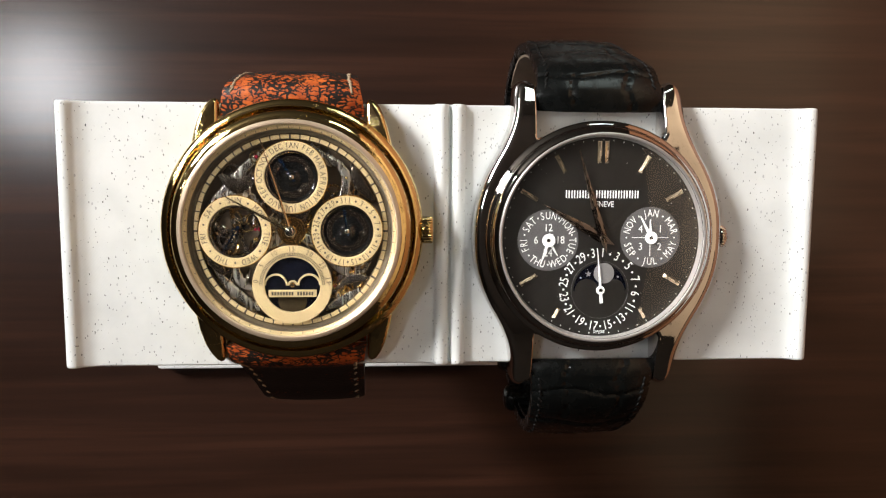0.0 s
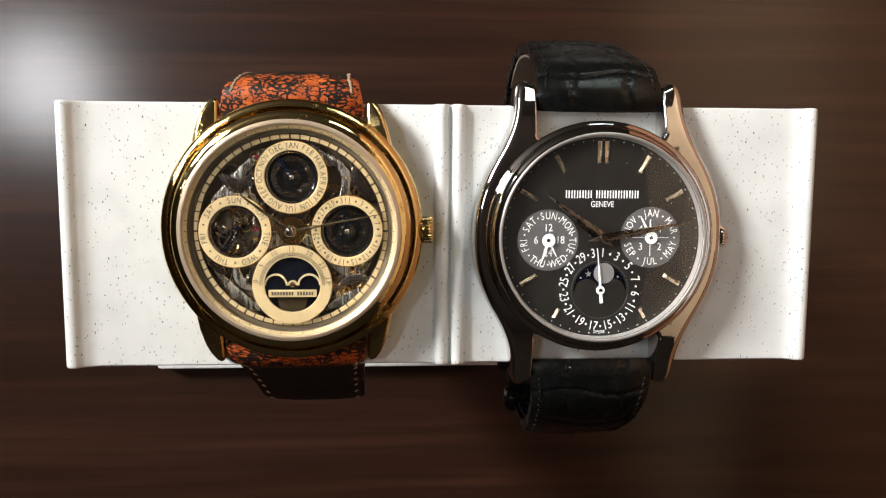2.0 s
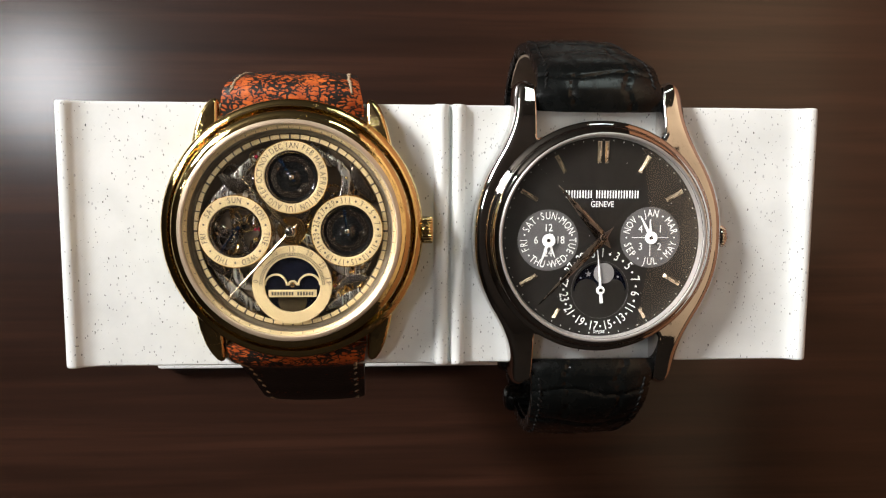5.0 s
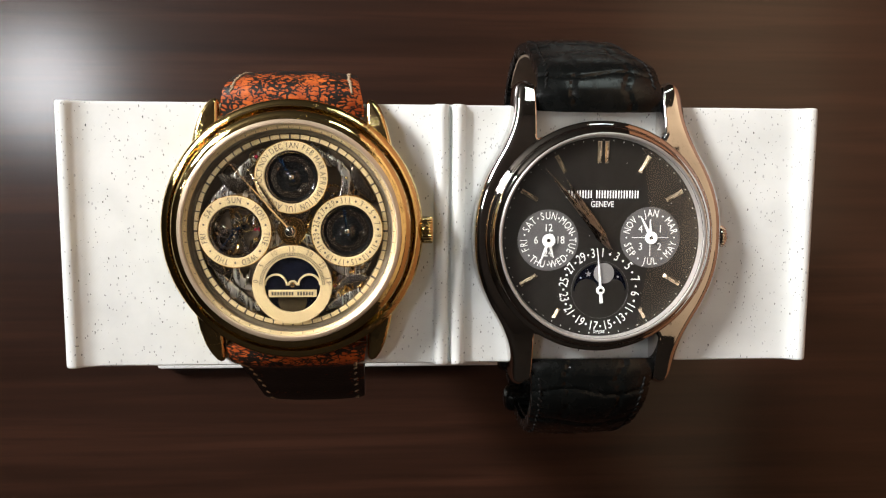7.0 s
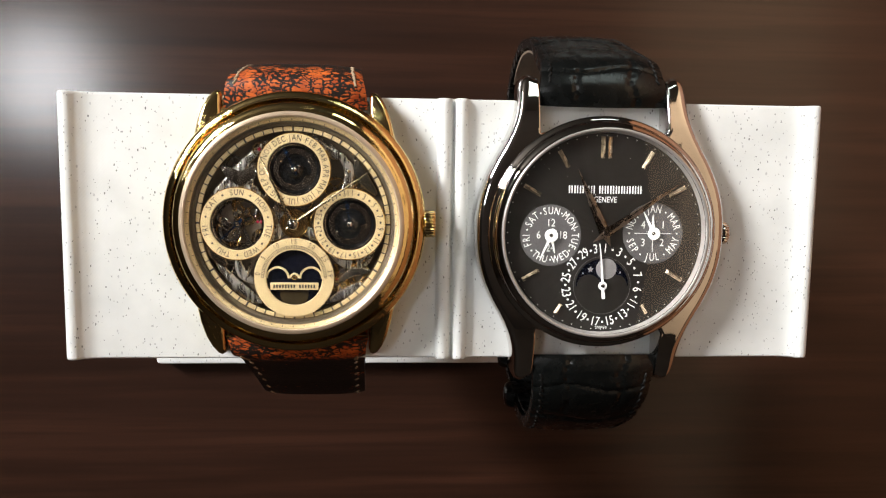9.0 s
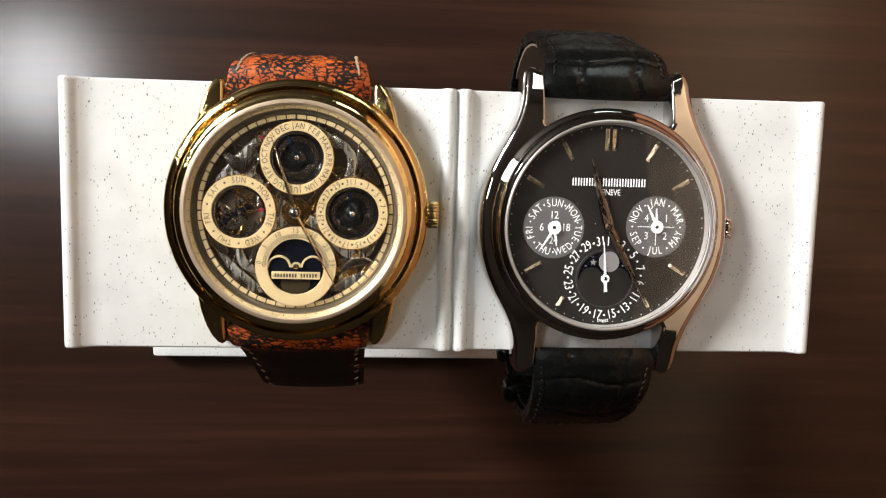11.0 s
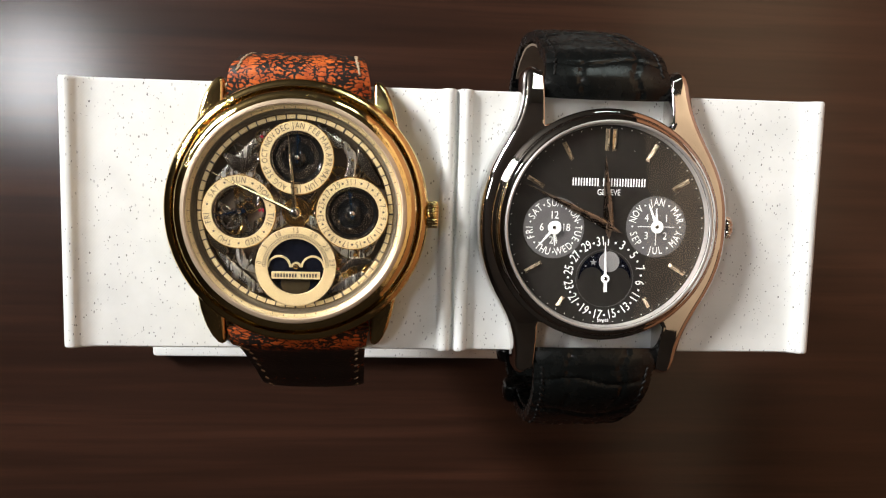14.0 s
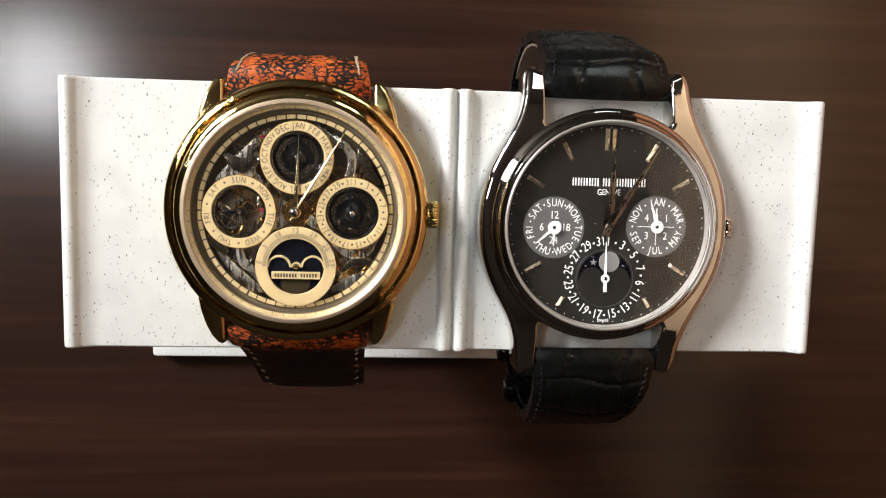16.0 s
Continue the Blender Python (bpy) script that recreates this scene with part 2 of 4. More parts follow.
def prism(outline, z0, z1, bevel=0.0, segments=2):
    """An outline raised from z0 to z1, its rims rounded."""
    bm = bmesh.new()
    low = [bm.verts.new((x, y, z0)) for x, y in outline]
    f = bm.faces.new(low)
    bmesh.ops.recalc_face_normals(bm, faces=[f])
    up = bmesh.ops.extrude_face_region(bm, geom=[f])
    bmesh.ops.translate(bm, vec=(0, 0, z1 - z0), verts=[v for v in up["geom"] if isinstance(v, bmesh.types.BMVert)])
    bmesh.ops.recalc_face_normals(bm, faces=bm.faces)
    if bevel:
        rim = [e for e in bm.edges if abs(e.verts[0].co.z - e.verts[1].co.z) < 1e-6]
        bmesh.ops.bevel(bm, geom=rim, offset=bevel, segments=segments, profile=0.5, affect="EDGES", clamp_overlap=True)
    return bm


def box(x0, x1, y0, y1, z0, z1, bevel=0.0, segments=2):
    bm = bmesh.new()
    bmesh.ops.create_cube(bm, size=1.0)
    bmesh.ops.scale(bm, vec=(x1 - x0, y1 - y0, z1 - z0), verts=bm.verts)
    bmesh.ops.translate(bm, vec=((x0 + x1) / 2, (y0 + y1) / 2, (z0 + z1) / 2), verts=bm.verts)
    if bevel:
        bmesh.ops.bevel(bm, geom=bm.edges[:], offset=bevel, segments=segments, profile=0.5, affect="EDGES")
    return bm


def joined(*bms):
    """Several shapes of one part in one bmesh."""
    out = bmesh.new()
    for b in bms:
        me = bpy.data.meshes.new("tmp")
        b.to_mesh(me)
        b.free()
        out.from_mesh(me)
        bpy.data.meshes.remove(me)
    return out


def smooth_line(points, n):
    """n + 1 points on a Catmull-Rom curve through the given ones."""
    pts = [Vector(p) for p in points]
    pts = [pts[0] * 2 - pts[1]] + pts + [pts[-1] * 2 - pts[-2]]
    out = []
    spans = len(pts) - 3
    for k in range(n + 1):
        s = min(k / n * spans, spans - 1e-9)
        i = int(s)
        f = s - i
        a, b, c, d = pts[i:i + 4]
        out.append(0.5 * ((2 * b) + (c - a) * f + (2 * a - 5 * b + 4 * c - d) * f * f + (3 * b - a - 3 * c + d) * f ** 3))
    return out


GLYPHS = {}


def glyphs(text, weight):
    """The flat outline of a text in the built-in font, about 1 high, centred."""
    if (text, weight) not in GLYPHS:
        cu = bpy.data.curves.new("text", "FONT")
        cu.body, cu.size, cu.align_x, cu.align_y, cu.resolution_u = text, 1.0, "CENTER", "CENTER", 4
        cu.offset = weight
        ob = new("text", cu)
        bpy.context.view_layer.update()
        me = bpy.data.meshes.new_from_object(ob.evaluated_get(bpy.context.evaluated_depsgraph_get()))
        bpy.data.objects.remove(ob)
        bpy.data.curves.remove(cu)
        GLYPHS[text, weight] = me
    return GLYPHS[text, weight]


def write(bm, text, x, y, z, cap, turn=0.0, squeeze=1.0, raise_by=0.03, weight=0.0):
    """Adds a text to bm: cap height in mm, turned clockwise by degrees."""
    s = cap / 0.72
    tmp = bmesh.new()
    tmp.from_mesh(glyphs(text, weight))
    m = Matrix.Translation((x, y, z)) @ Matrix.Rotation(-radians(turn), 4, "Z") @ Matrix.Diagonal((s * squeeze, s, 1, 1))
    bmesh.ops.transform(tmp, matrix=m, verts=tmp.verts)
    up = bmesh.ops.extrude_face_region(tmp, geom=tmp.faces[:])
    bmesh.ops.translate(tmp, vec=(0, 0, raise_by), verts=[v for v in up["geom"] if isinstance(v, bmesh.types.BMVert)])
    me = bpy.data.meshes.new("tmp")
    tmp.to_mesh(me)
    tmp.free()
    bm.from_mesh(me)
    bpy.data.meshes.remove(me)


def write_round(bm, text, cx, cy, z, r, degrees, cap, squeeze=1.0, flip=False, weight=0.0):
    """A word along a circle, letter by letter; degrees clockwise from 12 o'clock."""
    widths = {"I": 0.34, "J": 0.5, "L": 0.56, "M": 0.86, "N": 0.76, "1": 0.5, "W": 0.95, "A": 0.68, "O": 0.78, "U": 0.74, "D": 0.74, "C": 0.68, "G": 0.76}
    w = [(widths.get(c, 0.64) + 0.06) * cap / 0.72 * squeeze for c in text]
    total, run = sum(w), 0.0
    for c, k in zip(text, w):
        off = (run + k / 2 - total / 2) / r
        run += k
        a = radians(degrees) + (-off if flip else off)
        write(bm, c, cx + r * math.sin(a), cy + r * math.cos(a), z, cap, math.degrees(a) + (180 if flip else 0), squeeze, weight=weight)


def dot(bm, x, y, z, r, n=10):
    me = bpy.data.meshes.new("tmp")
    b = disc(r, z, z + 0.04, n, x, y)
    b.to_mesh(me)
    b.free()
    bm.from_mesh(me)
    bpy.data.meshes.remove(me)


def bar(bm, x, y, z, length, width, turn, height=0.04):
    """A small flat bar, its length along the direction turn, clockwise from 12 o'clock."""
    b = box(-width / 2, width / 2, -length / 2, length / 2, 0, height)
    bmesh.ops.transform(b, matrix=Matrix.Translation((x, y, z)) @ Matrix.Rotation(-radians(turn), 4, "Z"), verts=b.verts)
    me = bpy.data.meshes.new("tmp")
    b.to_mesh(me)
    b.free()
    bm.from_mesh(me)
    bpy.data.meshes.remove(me)


def polar(cx, cy, r, degrees):
    return cx + r * math.sin(radians(degrees)), cy + r * math.cos(radians(degrees))


# ---- the room ----
def wall(name, label, x0, x1, y0, y1, z0, z1, material, holes_x=None, holes_y=None):
    """A wall in metres, with one window's opening if given (along x or y: a0, a1, z0, z1)."""
    k = 1000
    if holes_y:
        a0, a1, h0, h1 = holes_y
        bits = [(x0, x1, y0, a0, z0, z1), (x0, x1, a1, y1, z0, z1), (x0, x1, a0, a1, z0, h0), (x0, x1, a0, a1, h1, z1)]
    elif holes_x:
        a0, a1, h0, h1 = holes_x
        bits = [(x0, a0, y0, y1, z0, z1), (a1, x1, y0, y1, z0, z1), (a0, a1, y0, y1, z0, h0), (a0, a1, y0, y1, h1, z1)]
    else:
        bits = [(x0, x1, y0, y1, z0, z1)]
    ob = part(name, joined(*[box(*[v * k for v in b]) for b in bits]), material)
    return tagged(ob, label, "wall", kind="structure")


def window_frame(name, axis, at, a0, a1, z0, z1):
    k, t = 1000, 0.035
    bits = [(a0, a0 + t, z0, z1), (a1 - t, a1, z0, z1), (a0 + t, a1 - t, z0, z0 + t), (a0 + t, a1 - t, z1 - t, z1)]
    bms = []
    for u0, u1, v0, v1 in bits:
        c = (at - 0.03, at + 0.03, u0, u1, v0, v1) if axis == "y" else (u0, u1, at - 0.03, at + 0.03, v0, v1)
        bms.append(box(*[v * k for v in c], 3))
    ob = part(name, joined(*bms), FRAME_WHITE)
    return tagged(ob, "white painted window frame in the plaster wall", "window", kind="structure")


def build_room():
    fl = part("floor", box(-1850, 1050, -1250, 1650, -800, -750), FLOORING)
    tagged(fl, "brown wooden floor under the table", "floor", kind="structure")
    ce = part("ceiling", box(-1850, 1050, -1250, 1650, 2400, 2450), CEILING)
    tagged(ce, "dark boarded ceiling over the table", "ceiling", kind="structure")
    wall("wall_west", "grey brown plaster wall with a window", -1.85, -1.75, -1.25, 1.65, -0.75, 2.4, GREY_WALL, holes_y=(0.86, 1.56, 0.84, 1.48))
    wall("wall_north", "grey brown plaster wall with a narrow window", -1.75, 0.95, 1.6, 1.7, -0.75, 2.4, GREY_WALL, holes_x=(0.3, 0.74, 0.95, 1.69))
    wall("wall_south", "dark brown wall behind the camera", -1.75, 0.95, -1.3, -1.2, -0.75, 2.4, BROWN_WALL)
    wall("wall_east", "beige plaster wall facing the window", 0.95, 1.05, -1.25, 1.65, -0.75, 2.4, PLASTER)
    a = part("trim", box(930, 948, -1198, -165, 1178, 1515), BROWN_WALL)
    tagged(a, "dark brown wall panel above orange timber panelling", "wall panel", kind="structure")
    b = part("trim", box(924, 948, -1198, 1598, -740, 1174), COPPER_WALL)
    tagged(b, "orange timber panelling on the wall", "wall panel", kind="structure")
    window_frame("window_1", "y", -1.8, 0.86, 1.56, 0.84, 1.48)
    window_frame("window_2", "x", 1.65, 0.3, 0.74, 0.95, 1.69)
    lamp = tagged(new("ceiling_light"), "round white glowing ceiling light", "ceiling light")
    lamp.matrix_basis = mm(-1400, 400, 2400)
    part("housing", lathe([(0, 0), (214, 0), (214, -22), (202, -26), (202, -10), (0, -10)], 48), FRAME_WHITE, lamp)
    part("diffuser", lathe([(0, -12), (200, -12), (194, -26), (120, -38), (0, -42)], 48), LAMP_GLOW, lamp)


def build_table():
    t = tagged(new("table"), "dark varnished wooden table with horizontal grain", "table")
    part("tabletop", box(-600, 600, -420, 420, -30, 0, 3), WOOD, t)
    leg = part("leg", box(-25, 25, -25, 25, -718, -30, 3), WOOD, t, at=mm(-540, -360, 0))
    for x, y in ((540, -360), (-540, 360), (540, 360)):
        again(leg, mm(x, y, 0))
    for o in t.children:
        if o.name.startswith("leg"):
            o.location.z = -0.001
    return t


# ---- the display stand; origin under the tray's centre, on the table ----
def tray_half(side):
    """One speckled tray: a floor with a rounded rim at either end. Outline in x and z, drawn out along y."""
    def rim(x, half, top, a0=180, a1=0):
        turns = [radians(a0 + (a1 - a0) * i / 8) for i in range(9)]
        return [(x + half * math.cos(a), top - half + half * math.sin(a)) for a in turns]

    if side < 0:
        pts = [(-56.2, -3.4)] + rim(-54.95, 1.25, 0.75, 180, 38) + [(-53.4, 0.06), (-52.9, -0.16), (-52.3, -0.32), (-51.6, -0.42), (-50.6, -0.45), (-2.7, -0.45), (-2.2, -0.3)] + rim(-1.05, 0.95, 0.95) + [(0.0, -0.25), (0.19, -0.3), (0.19, -3.4)]
    else:
        pts = [(0.21, -3.4), (0.21, -0.3), (0.42, -0.25)] + rim(1.4, 0.9, 0.95) + [(2.5, -0.3), (3.0, -0.45), (51.0, -0.45), (51.9, -0.42), (52.6, -0.32), (53.1, -0.16), (53.55, 0.04)] + rim(54.9, 1.15, 0.65, 142, 0) + [(56.05, -3.4)]
    bm = bmesh.new()
    ys = [-19.45, -19.25, -18.85, 18.7, 19.1, 19.3]
    rows = []
    for k, y in enumerate(ys):
        drop = (0.30, 0.06, 0.0, 0.0, 0.06, 0.30)[k]
        rows.append([bm.verts.new((x, y, (z - drop) if z > -3 else z + drop)) for x, z in pts])
    n = len(pts)
    for a, b in zip(rows, rows[1:]):
        for i in range(n):
            j = (i + 1) % n
            bm.faces.new((a[i], a[j], b[j], b[i]))
    bm.faces.new(rows[0][::-1])
    bm.faces.new(rows[-1])
    bmesh.ops.translate(bm, vec=(0, 0, DECK), verts=bm.verts)
    return bm


def build_stand():
    s = tagged(new("watch_stand"), "white speckled plastic watch stand with two flat trays", "watch stand")
    part("tray", tray_half(-1), SPECKLE, s)
    part("tray", tray_half(1), SPECKLE, s)
    part("base_plate", box(-63.8, 34, -36.1, 8, 0, 4, 0.8), SPECKLE, s)
    part("column", box(-38, 10, -9, 9, 3.9, DECK - 3.4, 1.0), SPECKLE, s)
    return s


# ---- straps ----
def ribbon(path, half, thick, dents=None, n=150, m=28):
    """A padded strap along (y, z) points: half(s) its half width, thick(s) its thickness, s from 0 to 1."""
    line = smooth_line([(0, y, z) for y, z in path], n)
    bm = bmesh.new()
    rows = []
    for k, p in enumerate(line):
        d = (line[min(k + 1, n)] - line[max(k - 1, 0)]).normalized()
        out = Vector((0, -d.z, d.y))
        if path[0][0] < 0:
            out = -out
        s = k / n
        w, t = half(s), thick(s)
        row = []
        for i in range(m + 1):
            u = -1 + 2 * i / m
            pad = 0.5 + 0.5 * (1 - abs(u) ** 3.5)
            h = t * 0.5 * pad * 1.15
            if dents:
                h -= dents(u, s)
            row.append(bm.verts.new(p + out * h + Vector((u * w, 0, 0))))
        for i in range(m + 1):
            u = 1 - 2 * i / m
            row.append(bm.verts.new(p - out * t * 0.5 * (1 - 0.15 * abs(u) ** 6) + Vector((u * w * 0.985, 0, 0))))
        rows.append(row)
    c = len(rows[0])
    for a, b in zip(rows, rows[1:]):
        for i in range(c):
            j = (i + 1) % c
            bm.faces.new((a[i], a[j], b[j], b[i]))
    bm.faces.new(rows[0])
    bm.faces.new(rows[-1][::-1])
    return bm, line


def stitches(strap, line, half, thick, material, side_y, first, last, inset=1.3, gap=6):
    """Thread stitches along both long edges of a strap."""
    proto = None
    n = len(line) - 1
    for sx in (-1, 1):
        for k in range(int(first * n), int(last * n), gap):
            p = line[k]
            d = (line[min(k + 2, n)] - line[max(k - 2, 0)]).normalized()
            out = Vector((0, -d.z, d.y)) * (-1 if side_y < 0 else 1)
            s = k / n
            q = p + out * (thick(s) * 0.40) + Vector((sx * (half(s) - inset), 0, 0))
            rot = Matrix((Vector((1, 0, 0)), d, Vector((1, 0, 0)).cross(d))).transposed().to_4x4()
            at = Matrix.Translation(q * MM) @ rot @ pose(0, 0, 0, 0, 0, random.uniform(-14, 14) + 26 * sx)
            if proto is None:
                b = box(-0.15, 0.15, -0.48, 0.48, -0.2, 0.16, 0.08, 1)
                proto = part("stitch", b, material, strap, at=at)
            else:
                again(proto, at)


def gear(r, teeth, z0, z1, hole, spokes=4, depth=None):
    """A spoked wheel with teeth."""
    depth = depth or r * 0.1
    n = teeth * 4
    outer = [(r - (depth if (i // 2) % 2 else 0)) for i in range(n)]
    bm = bmesh.new()

    def ring(rs, z):
        return [bm.verts.new((rs[i] * math.cos(i * math.tau / n), rs[i] * math.sin(i * math.tau / n), z)) for i in range(n)]

    inner = [r * 0.74] * n
    a, b, c, d = ring(outer, z0), ring(outer, z1), ring(inner, z1), ring(inner, z0)
    for p, q in ((a, b), (b, c), (c, d), (d, a)):
        for i in range(n):
            j = (i + 1) % n
            bm.faces.new((p[i], p[j], q[j], q[i]))
    bits = [bm, disc(r * 0.26, z0, z1 + 0.05, 20)]
    for k in range(spokes):
        s = box(0, r * 0.76, -r * 0.07, r * 0.07, z0 + 0.02, z1 - 0.02)
        bmesh.ops.rotate(s, cent=(0, 0, 0), matrix=Matrix.Rotation(k * math.tau / spokes + 0.3, 3, "Z"), verts=s.verts)
        bits.append(s)
    return joined(*bits)


def bent_strip(points, width, z0, z1, bevel=0.12):
    """A curved bridge of the movement, wider in its middle."""
    line = smooth_line([(x, y, 0) for x, y in points], 18)
    left, right = [], []
    for k, p in enumerate(line):
        d = (line[min(k + 1, 18)] - line[max(k - 1, 0)]).normalized()
        nn = Vector((-d.y, d.x, 0))
        w = width * (0.35 + 0.65 * math.sin(math.pi * k / 18) ** 0.7) / 2
        left.append((p + nn * w).xy[:])
        right.append((p - nn * w).xy[:])
    return prism(left + right[::-1], z0, z1, bevel, 3)


def screw(parent, x, y, z, r, material):
    h = part("screw", disc(r, 0, 0.25, 16), material, parent, at=mm(x, y, z, 0, 0, random.uniform(0, 180)))
    part("slot", box(-r * 0.85, r * 0.85, -r * 0.12, r * 0.12, 0.2, 0.265), INK, h)
    return h


def leaf_pointer(length, tail, width, thick, hub):
    """A tapering pointer along +y with a raised ridge, a pointed tail and a round hub."""
    bm = bmesh.new()
    rim = [(0, -tail), (width * 0.5, length * 0.04), (width * 0.34, length * 0.45), (0.04, length), (-0.04, length), (-width * 0.34, length * 0.45), (-width * 0.5, length * 0.04)]
    low = [bm.verts.new((x, y, 0)) for x, y in rim]
    mid = [bm.verts.new((x, y, thick * 0.4)) for x, y in rim]
    ridge = [bm.verts.new((0, y, thick)) for y in (-tail * 0.9, length * 0.04, length * 0.45, length * 0.98)]
    n = len(rim)
    for i in range(n):
        j = (i + 1) % n
        bm.faces.new((low[i], low[j], mid[j], mid[i]))
    a, b, c, d = ridge
    for f in ((mid[0], mid[1], b, a), (mid[1], mid[2], c, b), (mid[2], mid[3], d, c), (mid[3], mid[4], d), (mid[4], mid[5], c, d), (mid[5], mid[6], b, c), (mid[6], mid[0], a, b)):
        bm.faces.new(f)
    bm.faces.new(low[::-1])
    return joined(bm, disc(hub, -0.02, thick + 0.05, 24))


def needle(length, tail, width, thick, hub, hole=0.0):
    pts = [(-width * 0.5, 0), (-width * 0.12, length), (width * 0.12, length), (width * 0.5, 0), (width * 0.65, -tail), (-width * 0.65, -tail)]
    return joined(prism(pts, 0, thick), band(hole, hub, -0.01, thick + 0.04, 24) if hole else disc(hub, -0.01, thick + 0.04, 24))


# ---- the gold watch; origin on the tray under its middle ----
GOLD_AT = (-22.28, 1.13, DECK - 0.1)
BLACK_AT = (21.75, 0.1, DECK - 1.0)


def crown(parent, x0, x1, r, z, material, teeth=26):
    n = teeth * 4
    bm = bmesh.new()
    rows = []
    for x, k in ((x0, 0.96), (x0 + 0.15, 1.0), (x1 - 0.15, 1.0), (x1, 0.94)):
        rows.append([bm.verts.new((x, (r * k - (0.12 if (i // 2) % 2 else 0)) * math.cos(i * math.tau / n), z + (r * k - (0.12 if (i // 2) % 2 else 0)) * math.sin(i * math.tau / n))) for i in range(n)])
    for a, b in zip(rows, rows[1:]):
        for i in range(n):
            j = (i + 1) % n
            bm.faces.new((a[i], a[j], b[j], b[i]))
    bm.faces.new(rows[-1])
    bm.faces.new(rows[0][::-1])
    return part("crown", bm, material, parent, "fluted winding crown")


def lettered_ring(parent, cx, cy, z, r_in, r_out, words, r_text, cap, squeeze, dots, offset=0.0):
    ring = part("subdial_ring", band(r_in, r_out, z, z + 0.35, 72), CREAM, parent, "cream subdial ring with black lettering", at=mm(cx, cy, 0))
    bm = bmesh.new()
    n = len(words)
    for i, w in enumerate(words):
        a = offset + i * 360 / n
        if w == ".":
            dot(bm, *polar(0, 0, r_text, a), z + 0.34, 0.16)
        elif w:
            write_round(bm, w, 0, 0, z + 0.34, r_text, a, cap, squeeze)
    if dots:
        for i in range(n):
            dot(bm, *polar(0, 0, r_text, offset + (i + 0.5) * 360 / n), z + 0.34, 0.15)
    part("lettering", bm, INK, ring)
    part("rim_line", band(r_out, r_out + 0.09, z + 0.05, z + 0.38, 72), BRASS, ring)
    return ring


